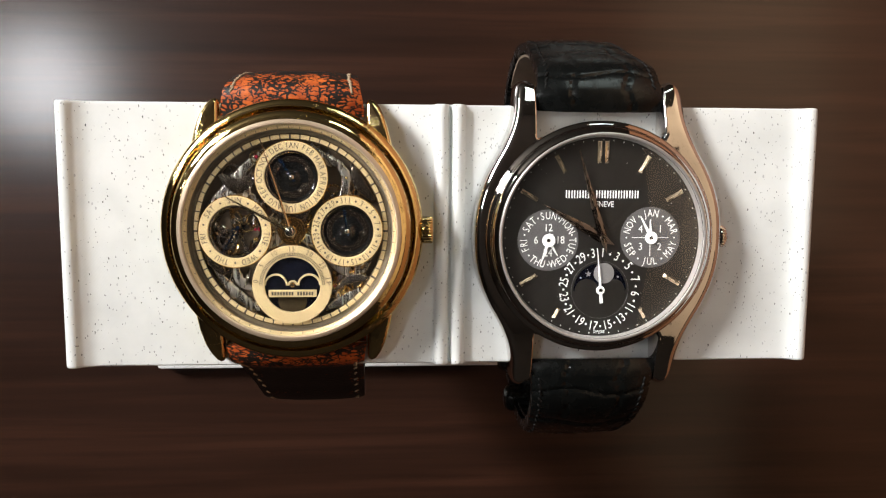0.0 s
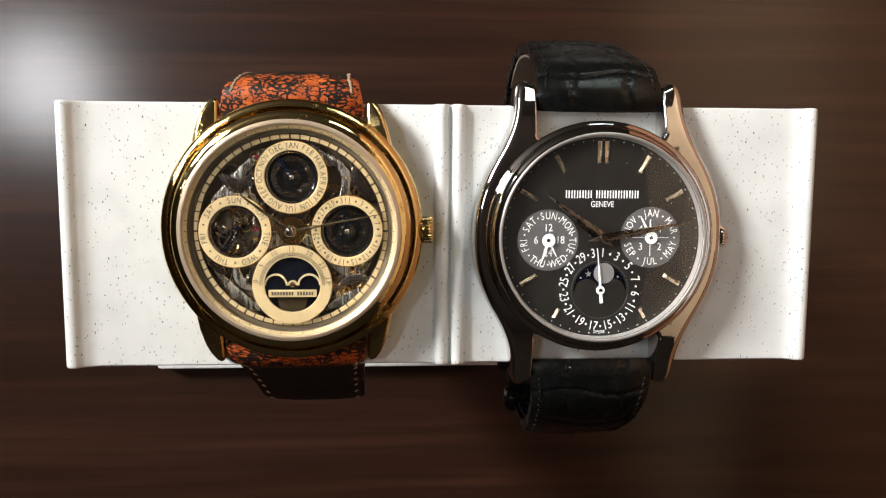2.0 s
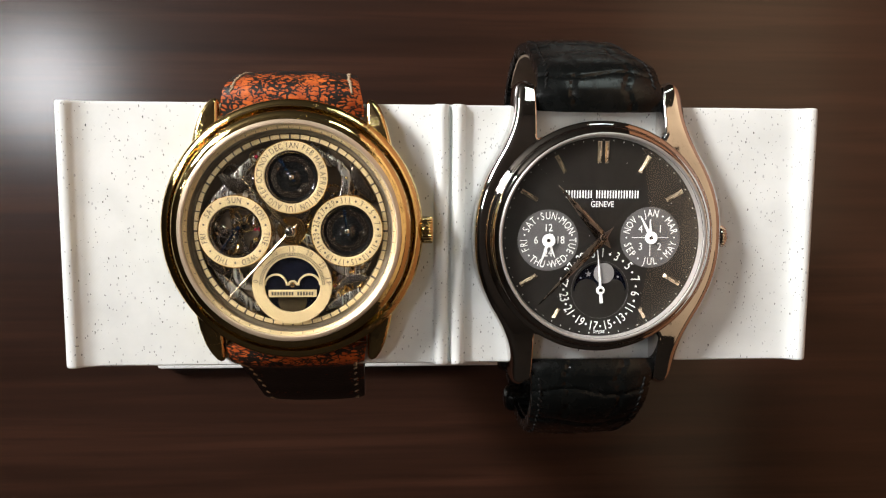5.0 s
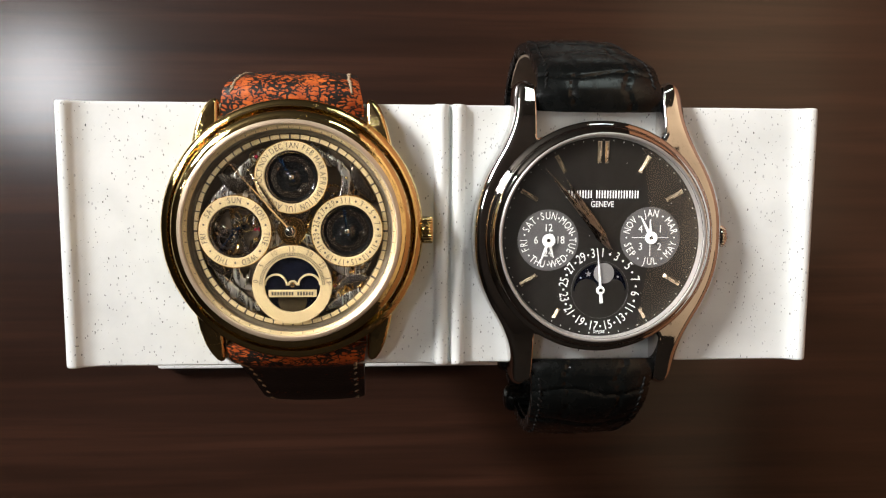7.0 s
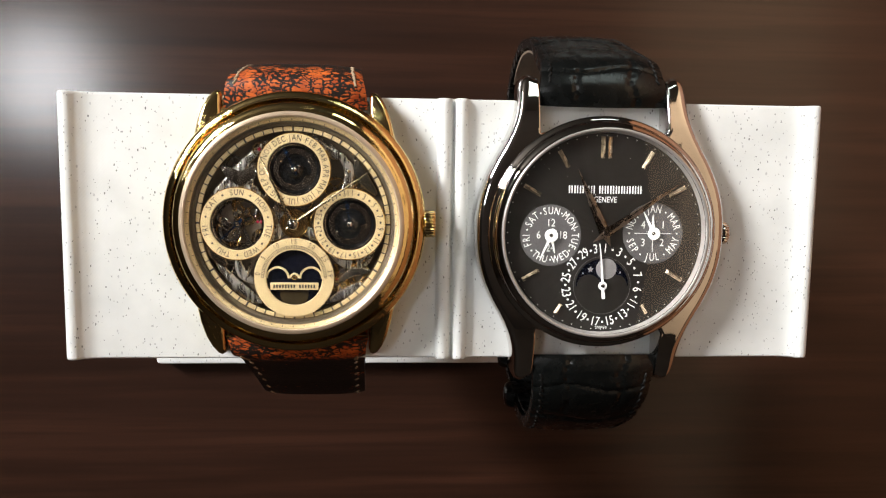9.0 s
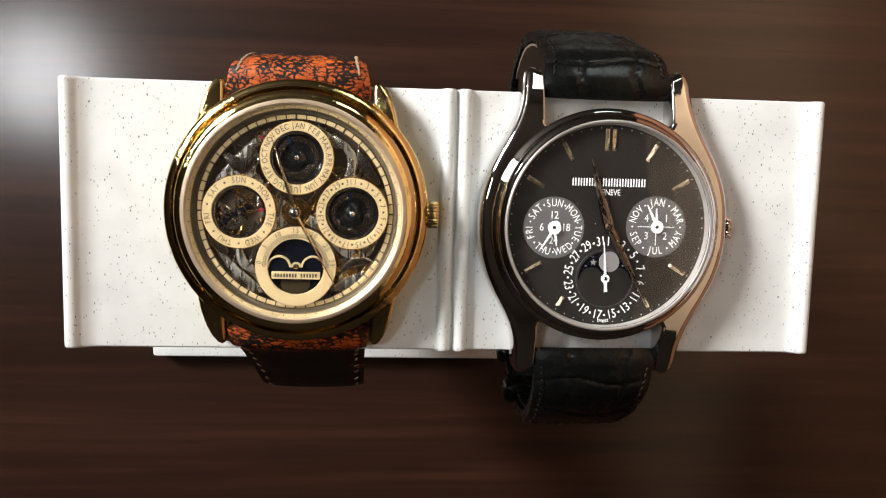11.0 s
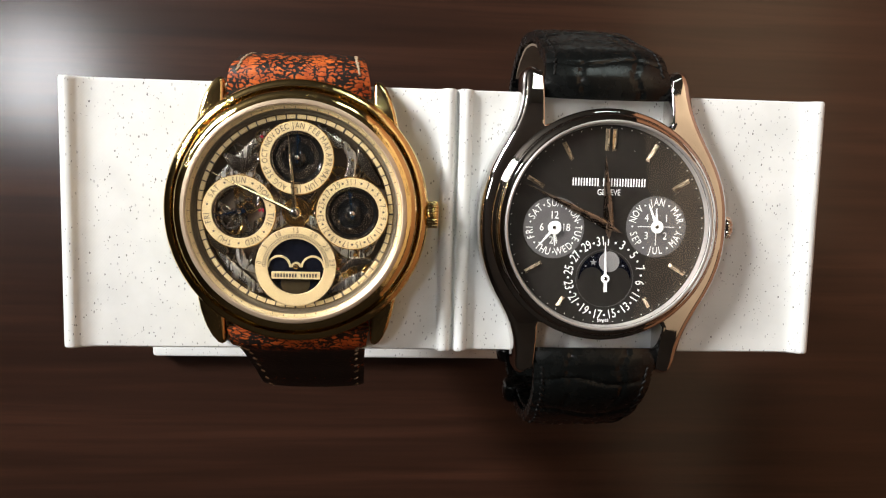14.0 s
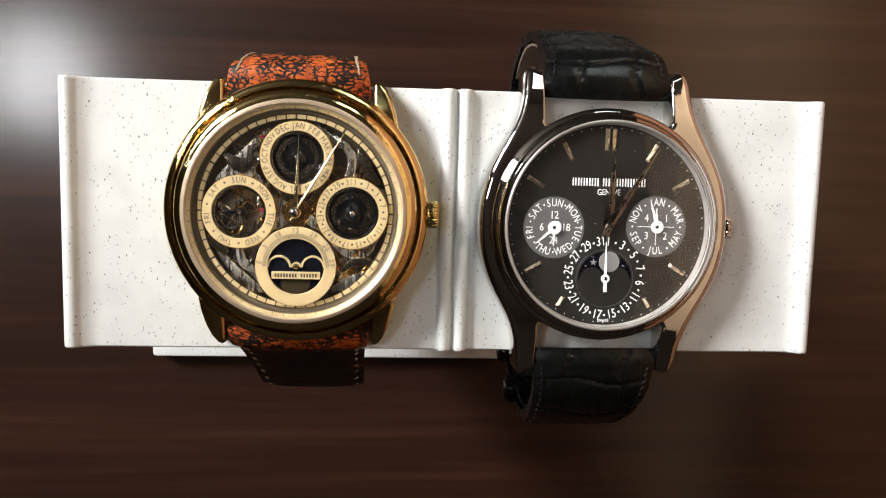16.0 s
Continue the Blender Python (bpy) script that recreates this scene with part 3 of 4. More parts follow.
def build_gold_watch():
    w = tagged(new("wristwatch"), "gold skeleton wristwatch on a cracked orange leather strap", "wristwatch", "watches on the stand")
    w.matrix_basis = mm(*GOLD_AT)
    part("case", lathe([(0, -0.33), (14.5, -0.33), (16.2, 0.5), (16.6, 1.1), (17.3, 2.2), (17.5, 3.4), (16.8, 3.6), (13.6, 3.6), (13.6, 3.2), (0, 3.2)]), GOLD, w)

    outer = [(17.6, 2.9), (18.2, 3.2), (18.42, 3.6), (18.38, 4.0), (18.2, 4.35), (17.55, 4.68), (17.3, 4.72), (17.15, 4.55), (17.1, 3.9)]
    part("outer_bezel", lathe(outer + [(16.2, 3.2)], 160, True), GOLD, w)
    inner = [(16.6, 3.8), (16.74, 4.5), (16.74, 5.1), (16.58, 5.42), (15.98, 5.72), (15.7, 5.8), (15.45, 5.85), (15.3, 5.9), (15.3, 4.0)]
    part("inner_bezel", lathe(inner, 160, True), GOLD, w)
    part("crystal_seat", lathe([(15.3, 6.2), (15.3, 7.0), (15.1, 7.15), (14.75, 7.15), (14.6, 7.0), (14.6, 6.2)], 160, True), SEAT, w, "pale rose gold ring round the crystal")
    chapter = part("chapter_ring", lathe([(14.6, 6.85), (14.5, 6.88), (14.1, 6.66), (14.03, 6.55), (14.03, 6.3), (14.6, 6.2)], 160, True), CHAPTER, w, "satin gold ring with fine black ticks")
    bm = bmesh.new()
    for i in range(60):
        a = i * 6
        x, y = polar(0, 0, 14.28, a)
        bar(bm, x, y, 6.72, 0.4, 0.09, a, 0.07)
    part("tick_marks", bm, INK, chapter)
    part("flange", lathe([(14.05, 6.35), (13.85, 5.4), (13.3, 5.3), (13.3, 5.0), (14.6, 5.0), (14.6, 6.2)], 160, True), WELL, w, "dark inner wall of the case")
    trk = part("minute_track", band(12.72, 13.3, 5.3, 5.6, 160), CREAM, w, "cream minute track")
    part("track_rim", joined(band(13.3, 13.42, 5.25, 5.55, 120), band(12.56, 12.66, 5.25, 5.58, 120)), DARK_STEEL, trk)
    part("pointer_cap", lathe([(0.75, 6.75), (0.74, 6.9), (0.62, 7.05), (0.35, 7.14), (0, 7.16)], 28), STEEL, w, "domed steel cap over the pointers")
    bm = bmesh.new()
    for i in range(60):
        bar(bm, *polar(0, 0, 12.98, i * 6), 5.58, 0.66, 0.16 if i % 5 else 0.26, i * 6, 0.05)
    part("minute_marks", bm, INK, trk)
    # movement
    mv = part("movement", lathe([(0, 3.25), (13.5, 3.25), (13.5, 3.55), (0, 3.55)], 96), GRIME, w, "dark openworked movement")
    rnd = random.Random(4)
    west = [[(-11, 4), (-8.5, 6.5), (-6, 9), (-3.6, 11.4)], [(-11.6, 2), (-10, 4.6), (-6.5, 5.2), (-4, 3)], [(-9.5, 7.5), (-7.4, 6.2), (-5.5, 7.4)],
               [(-11, -5), (-9, -8), (-6.2, -10.4), (-4.5, -11.2)], [(-8, -4.6), (-7.4, -7), (-5.6, -8.4)], [(-12, -1), (-11.4, -3.6), (-9.4, -6)]]
    east = [[(5, 10.6), (7.4, 8), (7.0, 4.6), (5.4, 3)], [(8.6, 9), (9.4, 6.6), (11.4, 4)], [(2.8, 11.8), (5.2, 9.6), (6.8, 9.4)],
               [(4.6, -3.6), (7, -5.4), (9.6, -5.2), (11, -3.4)], [(5.8, -8.4), (8.2, -6.8), (10.6, -6.8)], [(4.8, -10.9), (7.6, -9.6), (9.6, -8.4)],
               [(-2.4, 3.0), (0, 1.8), (2.6, 3.0)], [(-4.6, -2.6), (-2.4, -1.5), (-0.4, -0.4)], [(4.6, -2.4), (2.6, -1.6), (0.4, -0.4)], [(-3.5, 1.8), (-2, 0.6), (0, 0)]]
    for b in west + east:
        z = rnd.uniform(4.0, 4.5)
        br = part("bridge", bent_strip(b, rnd.uniform(1.3, 2.1), z, z + 0.62, 0.28), FROSTED if rnd.random() < 0.7 else DARK_STEEL, mv)
        screw(br, b[0][0], b[0][1], z + 0.3, 0.45, STEEL)
    for x, y, r, t, z, m in ((-7.6, 0.1, 3.9, 44, 3.7, DARK_STEEL), (-6.6, 1.6, 2.0, 24, 4.4, BRASS), (-8.9, -1.2, 1.5, 18, 4.6, STEEL), (7.8, -6.6, 2.5, 30, 3.8, BRASS), (5.6, -7.9, 1.7, 20, 4.3, BRASS),
                             (9.6, -4.2, 1.5, 18, 4.4, BRASS), (8.9, 6.0, 1.4, 16, 4.5, BRASS), (5.6, 4.9, 1.7, 20, 4.0, BRASS), (-4.7, 10.2, 1.0, 14, 4.6, BRASS), (0, 0.2, 2.4, 30, 4.0, BRASS),
                             (-3.9, -10.3, 1.1, 14, 4.5, BRASS), (-10.2, 3.6, 1.3, 16, 3.9, DARK_STEEL), (1.2, 2.4, 1.2, 16, 4.5, DARK_STEEL), (-8.2, 7.9, 1.4, 18, 3.9, DARK_STEEL), (-8.6, -7.2, 1.8, 22, 3.8, DARK_STEEL)):
        g = part("gear_wheel", gear(r, t, 0, 0.28, 0.2), m, mv, at=mm(x, y, z, 0, 0, rnd.uniform(0, 90)))
        part("pivot", disc(r * 0.12 + 0.12, 0.3, 0.5, 14), RUBY if rnd.random() < 0.3 else STEEL, g)
    for i in range(26):
        a, r = rnd.uniform(0, 360), rnd.uniform(5.5, 12.0)
        x, y = polar(0, 0, r, a)
        screw(mv, x, y, rnd.uniform(4.3, 4.75), rnd.uniform(0.25, 0.5), rnd.choice((STEEL, STEEL, BRASS, BLUED)))
    for i in range(96):
        a, r = rnd.uniform(0, 360), rnd.uniform(2.2, 12.0)
        x, y = polar(0, 0, r, a)
        lv = prism([(-0.2, -0.7), (0.25, -0.5), (0.35, 0.4), (0.1, 0.8), (-0.3, 0.5)], 0, 0.2, 0.06, 1)
        k = rnd.uniform(0.7, 1.7)
        bmesh.ops.scale(lv, vec=(k * rnd.uniform(0.5, 1.2), k, 1), verts=lv.verts)
        part("lever", lv, rnd.choice((STEEL, STEEL, BRASS, DARK_STEEL, DARK_STEEL)), mv, at=mm(x, y, rnd.uniform(4.2, 4.8), *((rnd.uniform(-28, 4), rnd.uniform(-44, -22), 0) if i % 2 else (rnd.uniform(-24, 24), rnd.uniform(-24, 24), rnd.uniform(0, 360)))))
    for i in range(22):
        x, y = rnd.uniform(5.2, 10.4), rnd.uniform(-9.6, -4.0)
        sc = [polar(0, 0, rnd.uniform(0.35, 0.8), k * 72) for k in range(5)]
        part("scroll", prism(sc, 0, 0.22, 0.07, 1), BRASS if i % 4 else STEEL, mv, at=mm(x, y, rnd.uniform(4.4, 4.9), rnd.uniform(-35, 12), rnd.uniform(-45, 10), 0))
    for i in range(40):
        a, r = rnd.uniform(0, 360), rnd.uniform(2.5, 12.2)
        x, y = polar(0, 0, r, a)
        b = rnd.uniform(0.16, 0.36)
        part("pivot_jewel", lathe([(b, 0), (b * 0.92, b * 0.4), (b * 0.6, b * 0.8), (0, b)], 12), rnd.choice((STEEL, BRASS, BRASS, STEEL, RUBY)), mv, at=mm(x, y, rnd.uniform(4.5, 4.9)))
    # subdials
    Z = 5.9
    odd = [str(n) if n % 2 else "." for n in range(1, 32)]
    lettered_ring(w, 0.18, 7.45, Z, 3.66, 4.95, ["JAN", "FEB", "MAR", "APR", "MAY", "JUN", "JUL", "AUG", "SEP", "OCT", "NOV", "DEC"], 4.3, 0.82, 0.78, False, 2.0)
    lettered_ring(w, -7.6, -0.06, Z, 3.66, 4.95, ["SUN", "MON", "TUE", "WED", "THU", "FRI", "SAT"], 4.3, 0.82, 0.78, True, 0.0)
    lettered_ring(w, 7.72, 0.02, Z, 3.66, 4.9, odd, 4.28, 0.84, 0.72, False, 5.0)
    for cx, cy in ((0.18, 7.45), (7.72, 0.02)):
        part("well_ring", band(2.15, 2.95, 5.02, 5.14, 64), DARK_STEEL, w, "grey metal ring round the black disc", at=mm(cx, cy, 0.1))
        part("pointer_hub", lathe([(0.36, 5.9), (0.34, 6.2), (0.2, 6.32), (0, 6.36)], 20), STEEL, w, at=mm(cx, cy, 0))
        part("subdial_well", lathe([(0, 5.0), (2.9, 5.0), (3.1, 5.25), (3.35, 5.3), (3.35, 4.8), (0, 4.8)], 64), BLACK_GLOSS, w, "glossy black subdial disc", at=mm(cx, cy, 0.1))
        part("well_dome", lathe([(1.3, 5.1), (1.15, 5.35), (0.8, 5.6), (0.4, 5.75), (0, 5.8)], 32), BLACK_GLOSS, w, at=mm(cx, cy, 0.1))
        part("subdial_step", band(3.32, 3.68, 5.3, 5.95, 64), DARK_STEEL, w, at=mm(cx, cy, 0))
        for a in (60, 150, 200, 300):
            x, y = polar(cx, cy, 2.2, a + cx * 5)
            part("pin", lathe([(0.24, 5.05), (0.22, 5.2), (0.13, 5.34), (0, 5.4)], 12), STEEL, w, at=mm(x, y, 0))
        pts = [polar(0, 0, 2.5, k) for k in range(100, 215, 8)] + [polar(0, 0, 1.6, k) for k in range(212, 100, -8)]
        part("well_bridge", prism(pts, 5.12, 5.3, 0.06, 1), DARK_STEEL, w, at=mm(cx, cy, 0, 4, -3, cx * 3))
    part("subdial_step", band(3.32, 3.68, 5.3, 5.95, 64), DARK_STEEL, w, at=mm(-7.6, -0.06, 0))
    # moon indicator
    mx, my = 0.1, -7.45
    mr = part("moon_ring", band(3.85, 5.5, Z, Z + 0.4, 96), CREAM, w, "cream moon age ring", at=mm(mx, my, 0))
    bm = bmesh.new()
    for text, a in (("0", -84), ("5", -57), ("10", -29), ("15", 0), ("20", 29), ("25", 57), ("29½", 86)):
        write_round(bm, text, 0, 0, Z + 0.39, 4.98, a, 0.72, 0.8)
    for i in range(60):
        a = -90 + i * 180 / 59
        bar(bm, *polar(0, 0, 4.3, a), Z + 0.39, 0.32, 0.07, a)
    lines = joined(bm, band(4.1, 4.15, Z + 0.38, Z + 0.44, 72), band(4.46, 4.51, Z + 0.38, Z + 0.44, 72))
    for v in [v for v in lines.verts if v.co.y < -0.25]:
        lines.verts.remove(v)
    part("lettering", lines, INK, mr)
    part("night_disc", disc(3.95, 5.4, 5.55, 72), NIGHT, w, "dark blue moon disc", at=mm(mx, my, 0))
    part("moon", disc(2.0, 5.56, 5.62, 48), DIM_MOON, w, "dim moon half hidden", at=mm(mx - 0.1, my - 2.3, 0))
    for sx in (-1, 1):
        pts = [polar(sx * 2.3, -0.1, 1.38, a) for a in range(-90, 91, 10)] + [polar(sx * 2.3, -0.1, 1.64, a) for a in range(90, -91, -10)]
        part("moon_arch", prism(pts, 5.75, 6.1), CREAM, w, at=mm(mx, my, 0))
        pts = [polar(sx * 2.3, -0.1, 1.38, a) for a in range(-90, 91, 10)]
        part("moon_cover", prism(pts, 5.66, 5.8), NIGHT, w, at=mm(mx, my, 0))
    pts = [polar(0, -0.1, 0.72, a) for a in range(-90, 91, 15)] + [polar(0, -0.1, 0.46, a) for a in range(90, -91, -15)]
    part("moon_arch", prism(pts, 5.75, 6.1), CREAM, w, at=mm(mx, my, 0))
    part("moon_cover", box(-3.85, 3.85, -0.75, -0.08, 5.66, 5.8), NIGHT, w, at=mm(mx, my, 0))
    plate = part("name_plate", box(-3.3, 3.3, -1.72, -0.72, 5.85, 6.2, 0.05, 1), CREAM, w, "cream name plate", at=mm(mx, my, 0))
    bm = bmesh.new()
    for i in range(15):
        if i != 8:
            bar(bm, -2.75 + i * 0.393, -1.22, 6.19, 0.5, 0.24, 0)
    part("lettering", bm, INK, plate)
    screw(w, mx, my - 0.05, 5.95, 0.3, BRASS)
    # centre and crystal
    part("centre_wheel", joined(disc(1.95, 5.15, 5.4, 40), band(1.45, 1.6, 5.4, 5.5, 40)), BRASS, w, "small brass wheel round the centre post")
    part("centre_post", lathe([(0, 6.9), (0.5, 6.85), (0.75, 6.6), (0.8, 6.3), (1.15, 6.25), (1.2, 5.0), (0, 5.0)], 40), BRASS, w)
    cr = part("crystal", lathe([(0, 7.0), (14.55, 6.8), (14.55, 7.15), (12, 7.33), (7, 7.48), (0, 7.55)], 128), GLASS, w, "clear domed sapphire crystal")
    cr.visible_shadow = False
    # lugs, crown, strap
    lug = [(10.3, 10.5), (10.3, 18.5), (10.45, 19.1), (10.9, 19.4), (11.5, 19.1), (12.2, 18.1), (12.9, 16.5), (13.5, 14.4), (14.0, 12.0), (14.2, 10.5)]
    for sx in (-1, 1):
        for sy in (-1, 1):
            reach = 0.91 if sy > 0 else 1.0
            bm = prism([(x * sx, (10.5 + (y - 10.5) * reach) * sy) for x, y in lug], 0.9, 4.0, 0.7, 4)
            for v in bm.verts:
                v.co.z -= max(0, abs(v.co.y) - 13) ** 2 * 0.04
            part("lug", bm, GOLD, w)
    crown(w, 18.2, 19.75, 1.95, 3.3, GOLD)
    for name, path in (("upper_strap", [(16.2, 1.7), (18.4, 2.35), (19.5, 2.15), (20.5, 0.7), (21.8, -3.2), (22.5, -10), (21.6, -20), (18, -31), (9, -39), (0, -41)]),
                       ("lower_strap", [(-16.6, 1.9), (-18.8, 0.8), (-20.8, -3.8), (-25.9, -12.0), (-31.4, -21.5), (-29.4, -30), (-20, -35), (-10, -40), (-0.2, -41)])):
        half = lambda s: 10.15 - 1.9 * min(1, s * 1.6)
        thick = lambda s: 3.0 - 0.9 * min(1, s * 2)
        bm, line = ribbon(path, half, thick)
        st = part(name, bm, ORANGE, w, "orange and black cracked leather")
        stitches(st, line, half, thick, THREAD_PALE, path[0][0], 0.19 if path[0][0] > 0 else 0.15, 0.55)
    for sy in (-1, 1):
        b = lathe([(0, -10.2), (0.4, -10.2), (0.4, 10.2), (0, 10.2)], 16)
        bmesh.ops.rotate(b, cent=(0, 0, 0), matrix=Matrix.Rotation(radians(90), 3, "Y"), verts=b.verts)
        part("spring_bar", b, STEEL, w, at=mm(0, 17.0 * sy, 1.9))
    ptr = {}
    ptr["hour"] = part("hour_pointer", leaf_pointer(10.6, 1.2, 0.6, 0.12, 0.7), POINTER_GOLD, w, "slim dull gold hour pointer")
    ptr["minute"] = part("minute_pointer", leaf_pointer(13.0, 1.4, 0.46, 0.12, 0.65), POINTER_GOLD, w, "slim dull gold minute pointer")
    ptr["day"] = part("day_pointer", needle(3.6, 0.9, 0.34, 0.1, 0.45), BLUED, w, "blued steel day pointer")
    slim = [(-0.16, -0.7), (0.16, -0.7), (0.12, 2.1), (0.27, 2.45), (0, 3.45), (-0.27, 2.45), (-0.12, 2.1)]
    ptr["month"] = part("month_pointer", prism(slim, 0, 0.12, 0.03, 1), BLUED, w, "slim blue-black month pointer")
    part("date_pointer", prism(slim, 0, 0.12, 0.03, 1), BLUED, w, "slim blue-black date pointer", at=mm(7.72, 0.02, 6.1, 0, 0, 8))
    for at in ((0.18, 7.45), (7.72, 0.02), (-7.6, -0.06)):
        part("pointer_cap", disc(0.28, 6.1, 6.32, 14), STEEL, w, at=mm(*at, 0))
    return w, ptr


# ---- the black-dialled watch ----
def domed_case(outline):
    """The case and its four lugs: upright flanks, then a rounded shoulder that follows the outline."""
    edge = np.array(outline)
    n = len(edge)
    ahead = np.roll(edge, -1, 0) - edge
    tangent = ahead / np.linalg.norm(ahead, axis=1)[:, None] + np.roll(ahead / np.linalg.norm(ahead, axis=1)[:, None], 1, 0)
    tangent /= np.linalg.norm(tangent, axis=1)[:, None]
    area = np.sum(edge[:, 0] * np.roll(edge[:, 1], -1) - edge[:, 1] * np.roll(edge[:, 0], -1))
    inward = np.stack([-tangent[:, 1], tangent[:, 0]], 1) * (1 if area > 0 else -1)

    flank = np.abs(edge[:, 0]) > 9.8

    def depth(p):
        k = np.clip(np.sum((p - edge) * ahead, 1) / np.sum(ahead * ahead, 1), 0, 1)
        gap = np.linalg.norm(edge + ahead * k[:, None] - p, axis=1)
        return float(np.min(gap)), float(np.min(gap[flank]))

    def height(p):
        d, out = depth(p)
        k = min(out / 1.1, 1.0)
        rise = 1.4 * math.sqrt(1 - (1 - k) ** 2) - 0.12 * (1 - min(d / 0.14, 1))
        return 3.7 + rise - max(0, abs(p[1]) - 11) ** 2 * 0.02

    flat = [Vector(p) for p in edge]
    lift = [height(p) for p in edge]
    for off in (0.05, 0.14, 0.27, 0.44, 0.65, 0.9, 1.2, 1.6, 2.1, 2.6):
        for p in edge + inward * off:
            if depth(p)[0] > off * 0.97 and p @ p > 14.0 ** 2:
                flat.append(Vector(p))
                lift.append(height(p))
    for x in np.arange(-13, 13.1, 1.0):
        for y in np.arange(-13, 13.1, 1.0):
            if x * x + y * y < 13.5 ** 2:
                flat.append(Vector((x, y)))
                lift.append(5.1)
    pts, _, tris, source, _, _ = delaunay_2d_cdt(flat, [(i, (i + 1) % n) for i in range(n)], [], 1, 1e-5)
    bm = bmesh.new()
    vs = [bm.verts.new((p.x, p.y, lift[o[0]])) for p, o in zip(pts, source)]
    for t in tris:
        bm.faces.new([vs[i] for i in t])
    rim = [e for e in bm.edges if len(e.link_faces) == 1]
    down = bmesh.ops.extrude_edge_only(bm, edges=rim)
    for v in [g for g in down["geom"] if isinstance(g, bmesh.types.BMVert)]:
        v.co.z = 1.0 - max(0, abs(v.co.y) - 11) ** 2 * 0.02
    low = [e for e in bm.edges if len(e.link_faces) == 1]
    bmesh.ops.triangle_fill(bm, edges=low, use_beauty=True)
    return bm


def build_black_watch():
    w = tagged(new("wristwatch"), "polished platinum wristwatch with black dial and black crocodile strap", "wristwatch", "watches on the stand")
    w.matrix_basis = mm(*BLACK_AT)
    quarter = [(18.4, 0), (18.3, 2.5), (17.9, 5), (17.1, 7.6), (15.9, 10.2), (14.6, 12.5), (13.5, 14.8), (12.8, 17), (12.5, 19), (12.4, 20.8), (12.0, 22.2), (11.0, 22.8), (9.9, 22.4), (9.45, 21.4),
               (9.35, 18.5), (9.35, 14.2)]
    rim = [polar(0, 0, 16.6, a) for a in (28, 20, 12, 4)]
    curve = [p.xy[:] for p in smooth_line([(x, y, 0) for x, y in quarter], 90)]
    right = curve + rim
    left = [(-x, y) for x, y in right[::-1]]
    top = right + left
    bottom = [(x, -y) for x, y in top[::-1] if abs(y) > 0.01]
    part("case", domed_case(top + bottom), PLATINUM, w, "polished platinum case with flowing lugs", angle=60)
    part("case_back", lathe([(0, 0.58), (14, 0.58), (15.6, 0.8), (16, 1.4), (0, 1.4)], 96), PLATINUM, w)
    part("bezel", lathe([(16.75, 4.6), (16.75, 5.1), (16.62, 5.3), (16.25, 5.58), (16.1, 5.62), (16.0, 5.75), (15.95, 6.1), (15.85, 6.4), (15.4, 6.72), (15.15, 6.95), (15.0, 6.95), (14.95, 5.0), (14.95, 4.6)], 160, True), PLATINUM, w, "polished concave bezel")
    part("crystal_gasket", lathe([(14.98, 6.2), (14.98, 7.2), (14.8, 7.3), (14.62, 7.25), (14.55, 6.9), (14.52, 6.2)], 160, True), SATIN, w, "pale ring round the crystal")
    part("flange", lathe([(14.6, 6.9), (14.52, 6.95), (14.44, 6.6), (14.4, 6.3), (14.33, 5.72), (14.6, 5.7)], 160, True), SATIN, w, "pale satin flange")
    dial = part("dial", disc(14.5, 5.4, 5.7, 160), DIAL, w, "dark grey sunburst dial")
    D = 5.7
    # hour markers
    bats = [(a, 10.8, 13.5, 0.62) for a in (30, 60, 120, 240, 300, 330)] + [(150, 11.9, 13.5, 0.72), (210, 11.9, 13.5, 0.72)]
    bats += [(None, 10.7, 13.8, -0.52), (None, 10.7, 13.8, 0.52)]
    for a, r0, r1, k in bats:
        wd = 0.62
        b = bmesh.new()
        h = r1 - r0
        vs = [b.verts.new(v) for v in ((-wd / 2, 0, 0), (wd / 2, 0, 0), (wd / 2, h, 0), (-wd / 2, h, 0), (0, 0.35, 0.42), (0, h - 0.2, 0.42))]
        for f in ((0, 1, 4), (1, 2, 5, 4), (2, 3, 5), (3, 0, 4, 5), (3, 2, 1, 0)):
            b.faces.new([vs[i] for i in f])
        at = mm(k, r0, D) if a is None else mm(*polar(0, 0, r0, a), D, 0, 0, -a)
        part("hour_marker", b, ROSE_EDGE, dial, "faceted pale gold hour marker", at=at, angle=10)
    proto = None
    for i in range(60):
        at = mm(*polar(0, 0, 13.95, i * 6), D)
        if proto is None:
            proto = part("minute_dot", lathe([(0.075, 0), (0.06, 0.06), (0, 0.08)], 8), WHITE, dial, at=at)
        else:
            again(proto, at)
    # subdials
    s1, s2, s3 = (-7.75, -0.35), (7.15, 0.05), (-0.05, -7.55)
    a = part("subdial", disc(4.4, D, D + 0.06, 72), GREY_DISC, dial, "grey weekday and 24 hour subdial", at=mm(*s1, 0))
    bm = bmesh.new()
    for i, t in enumerate(("SUN", "MON", "TUE", "WED", "THU", "FRI", "SAT")):
        write_round(bm, t, 0, 0, D + 0.05, 3.5, i * 360 / 7, 1.1, 0.72, t in ("WED", "THU"))
        dot(bm, *polar(0, 0, 3.5, (i + 0.5) * 360 / 7), D + 0.05, 0.13)
    for t, x, y in (("12", 0, 1.75), ("18", 1.75, 0), ("24", 0, -1.85), ("6", -1.75, 0)):
        write(bm, t, x, y, D + 0.05, 1.1, 0, 0.85)
    part("lettering", bm, WHITE, a)
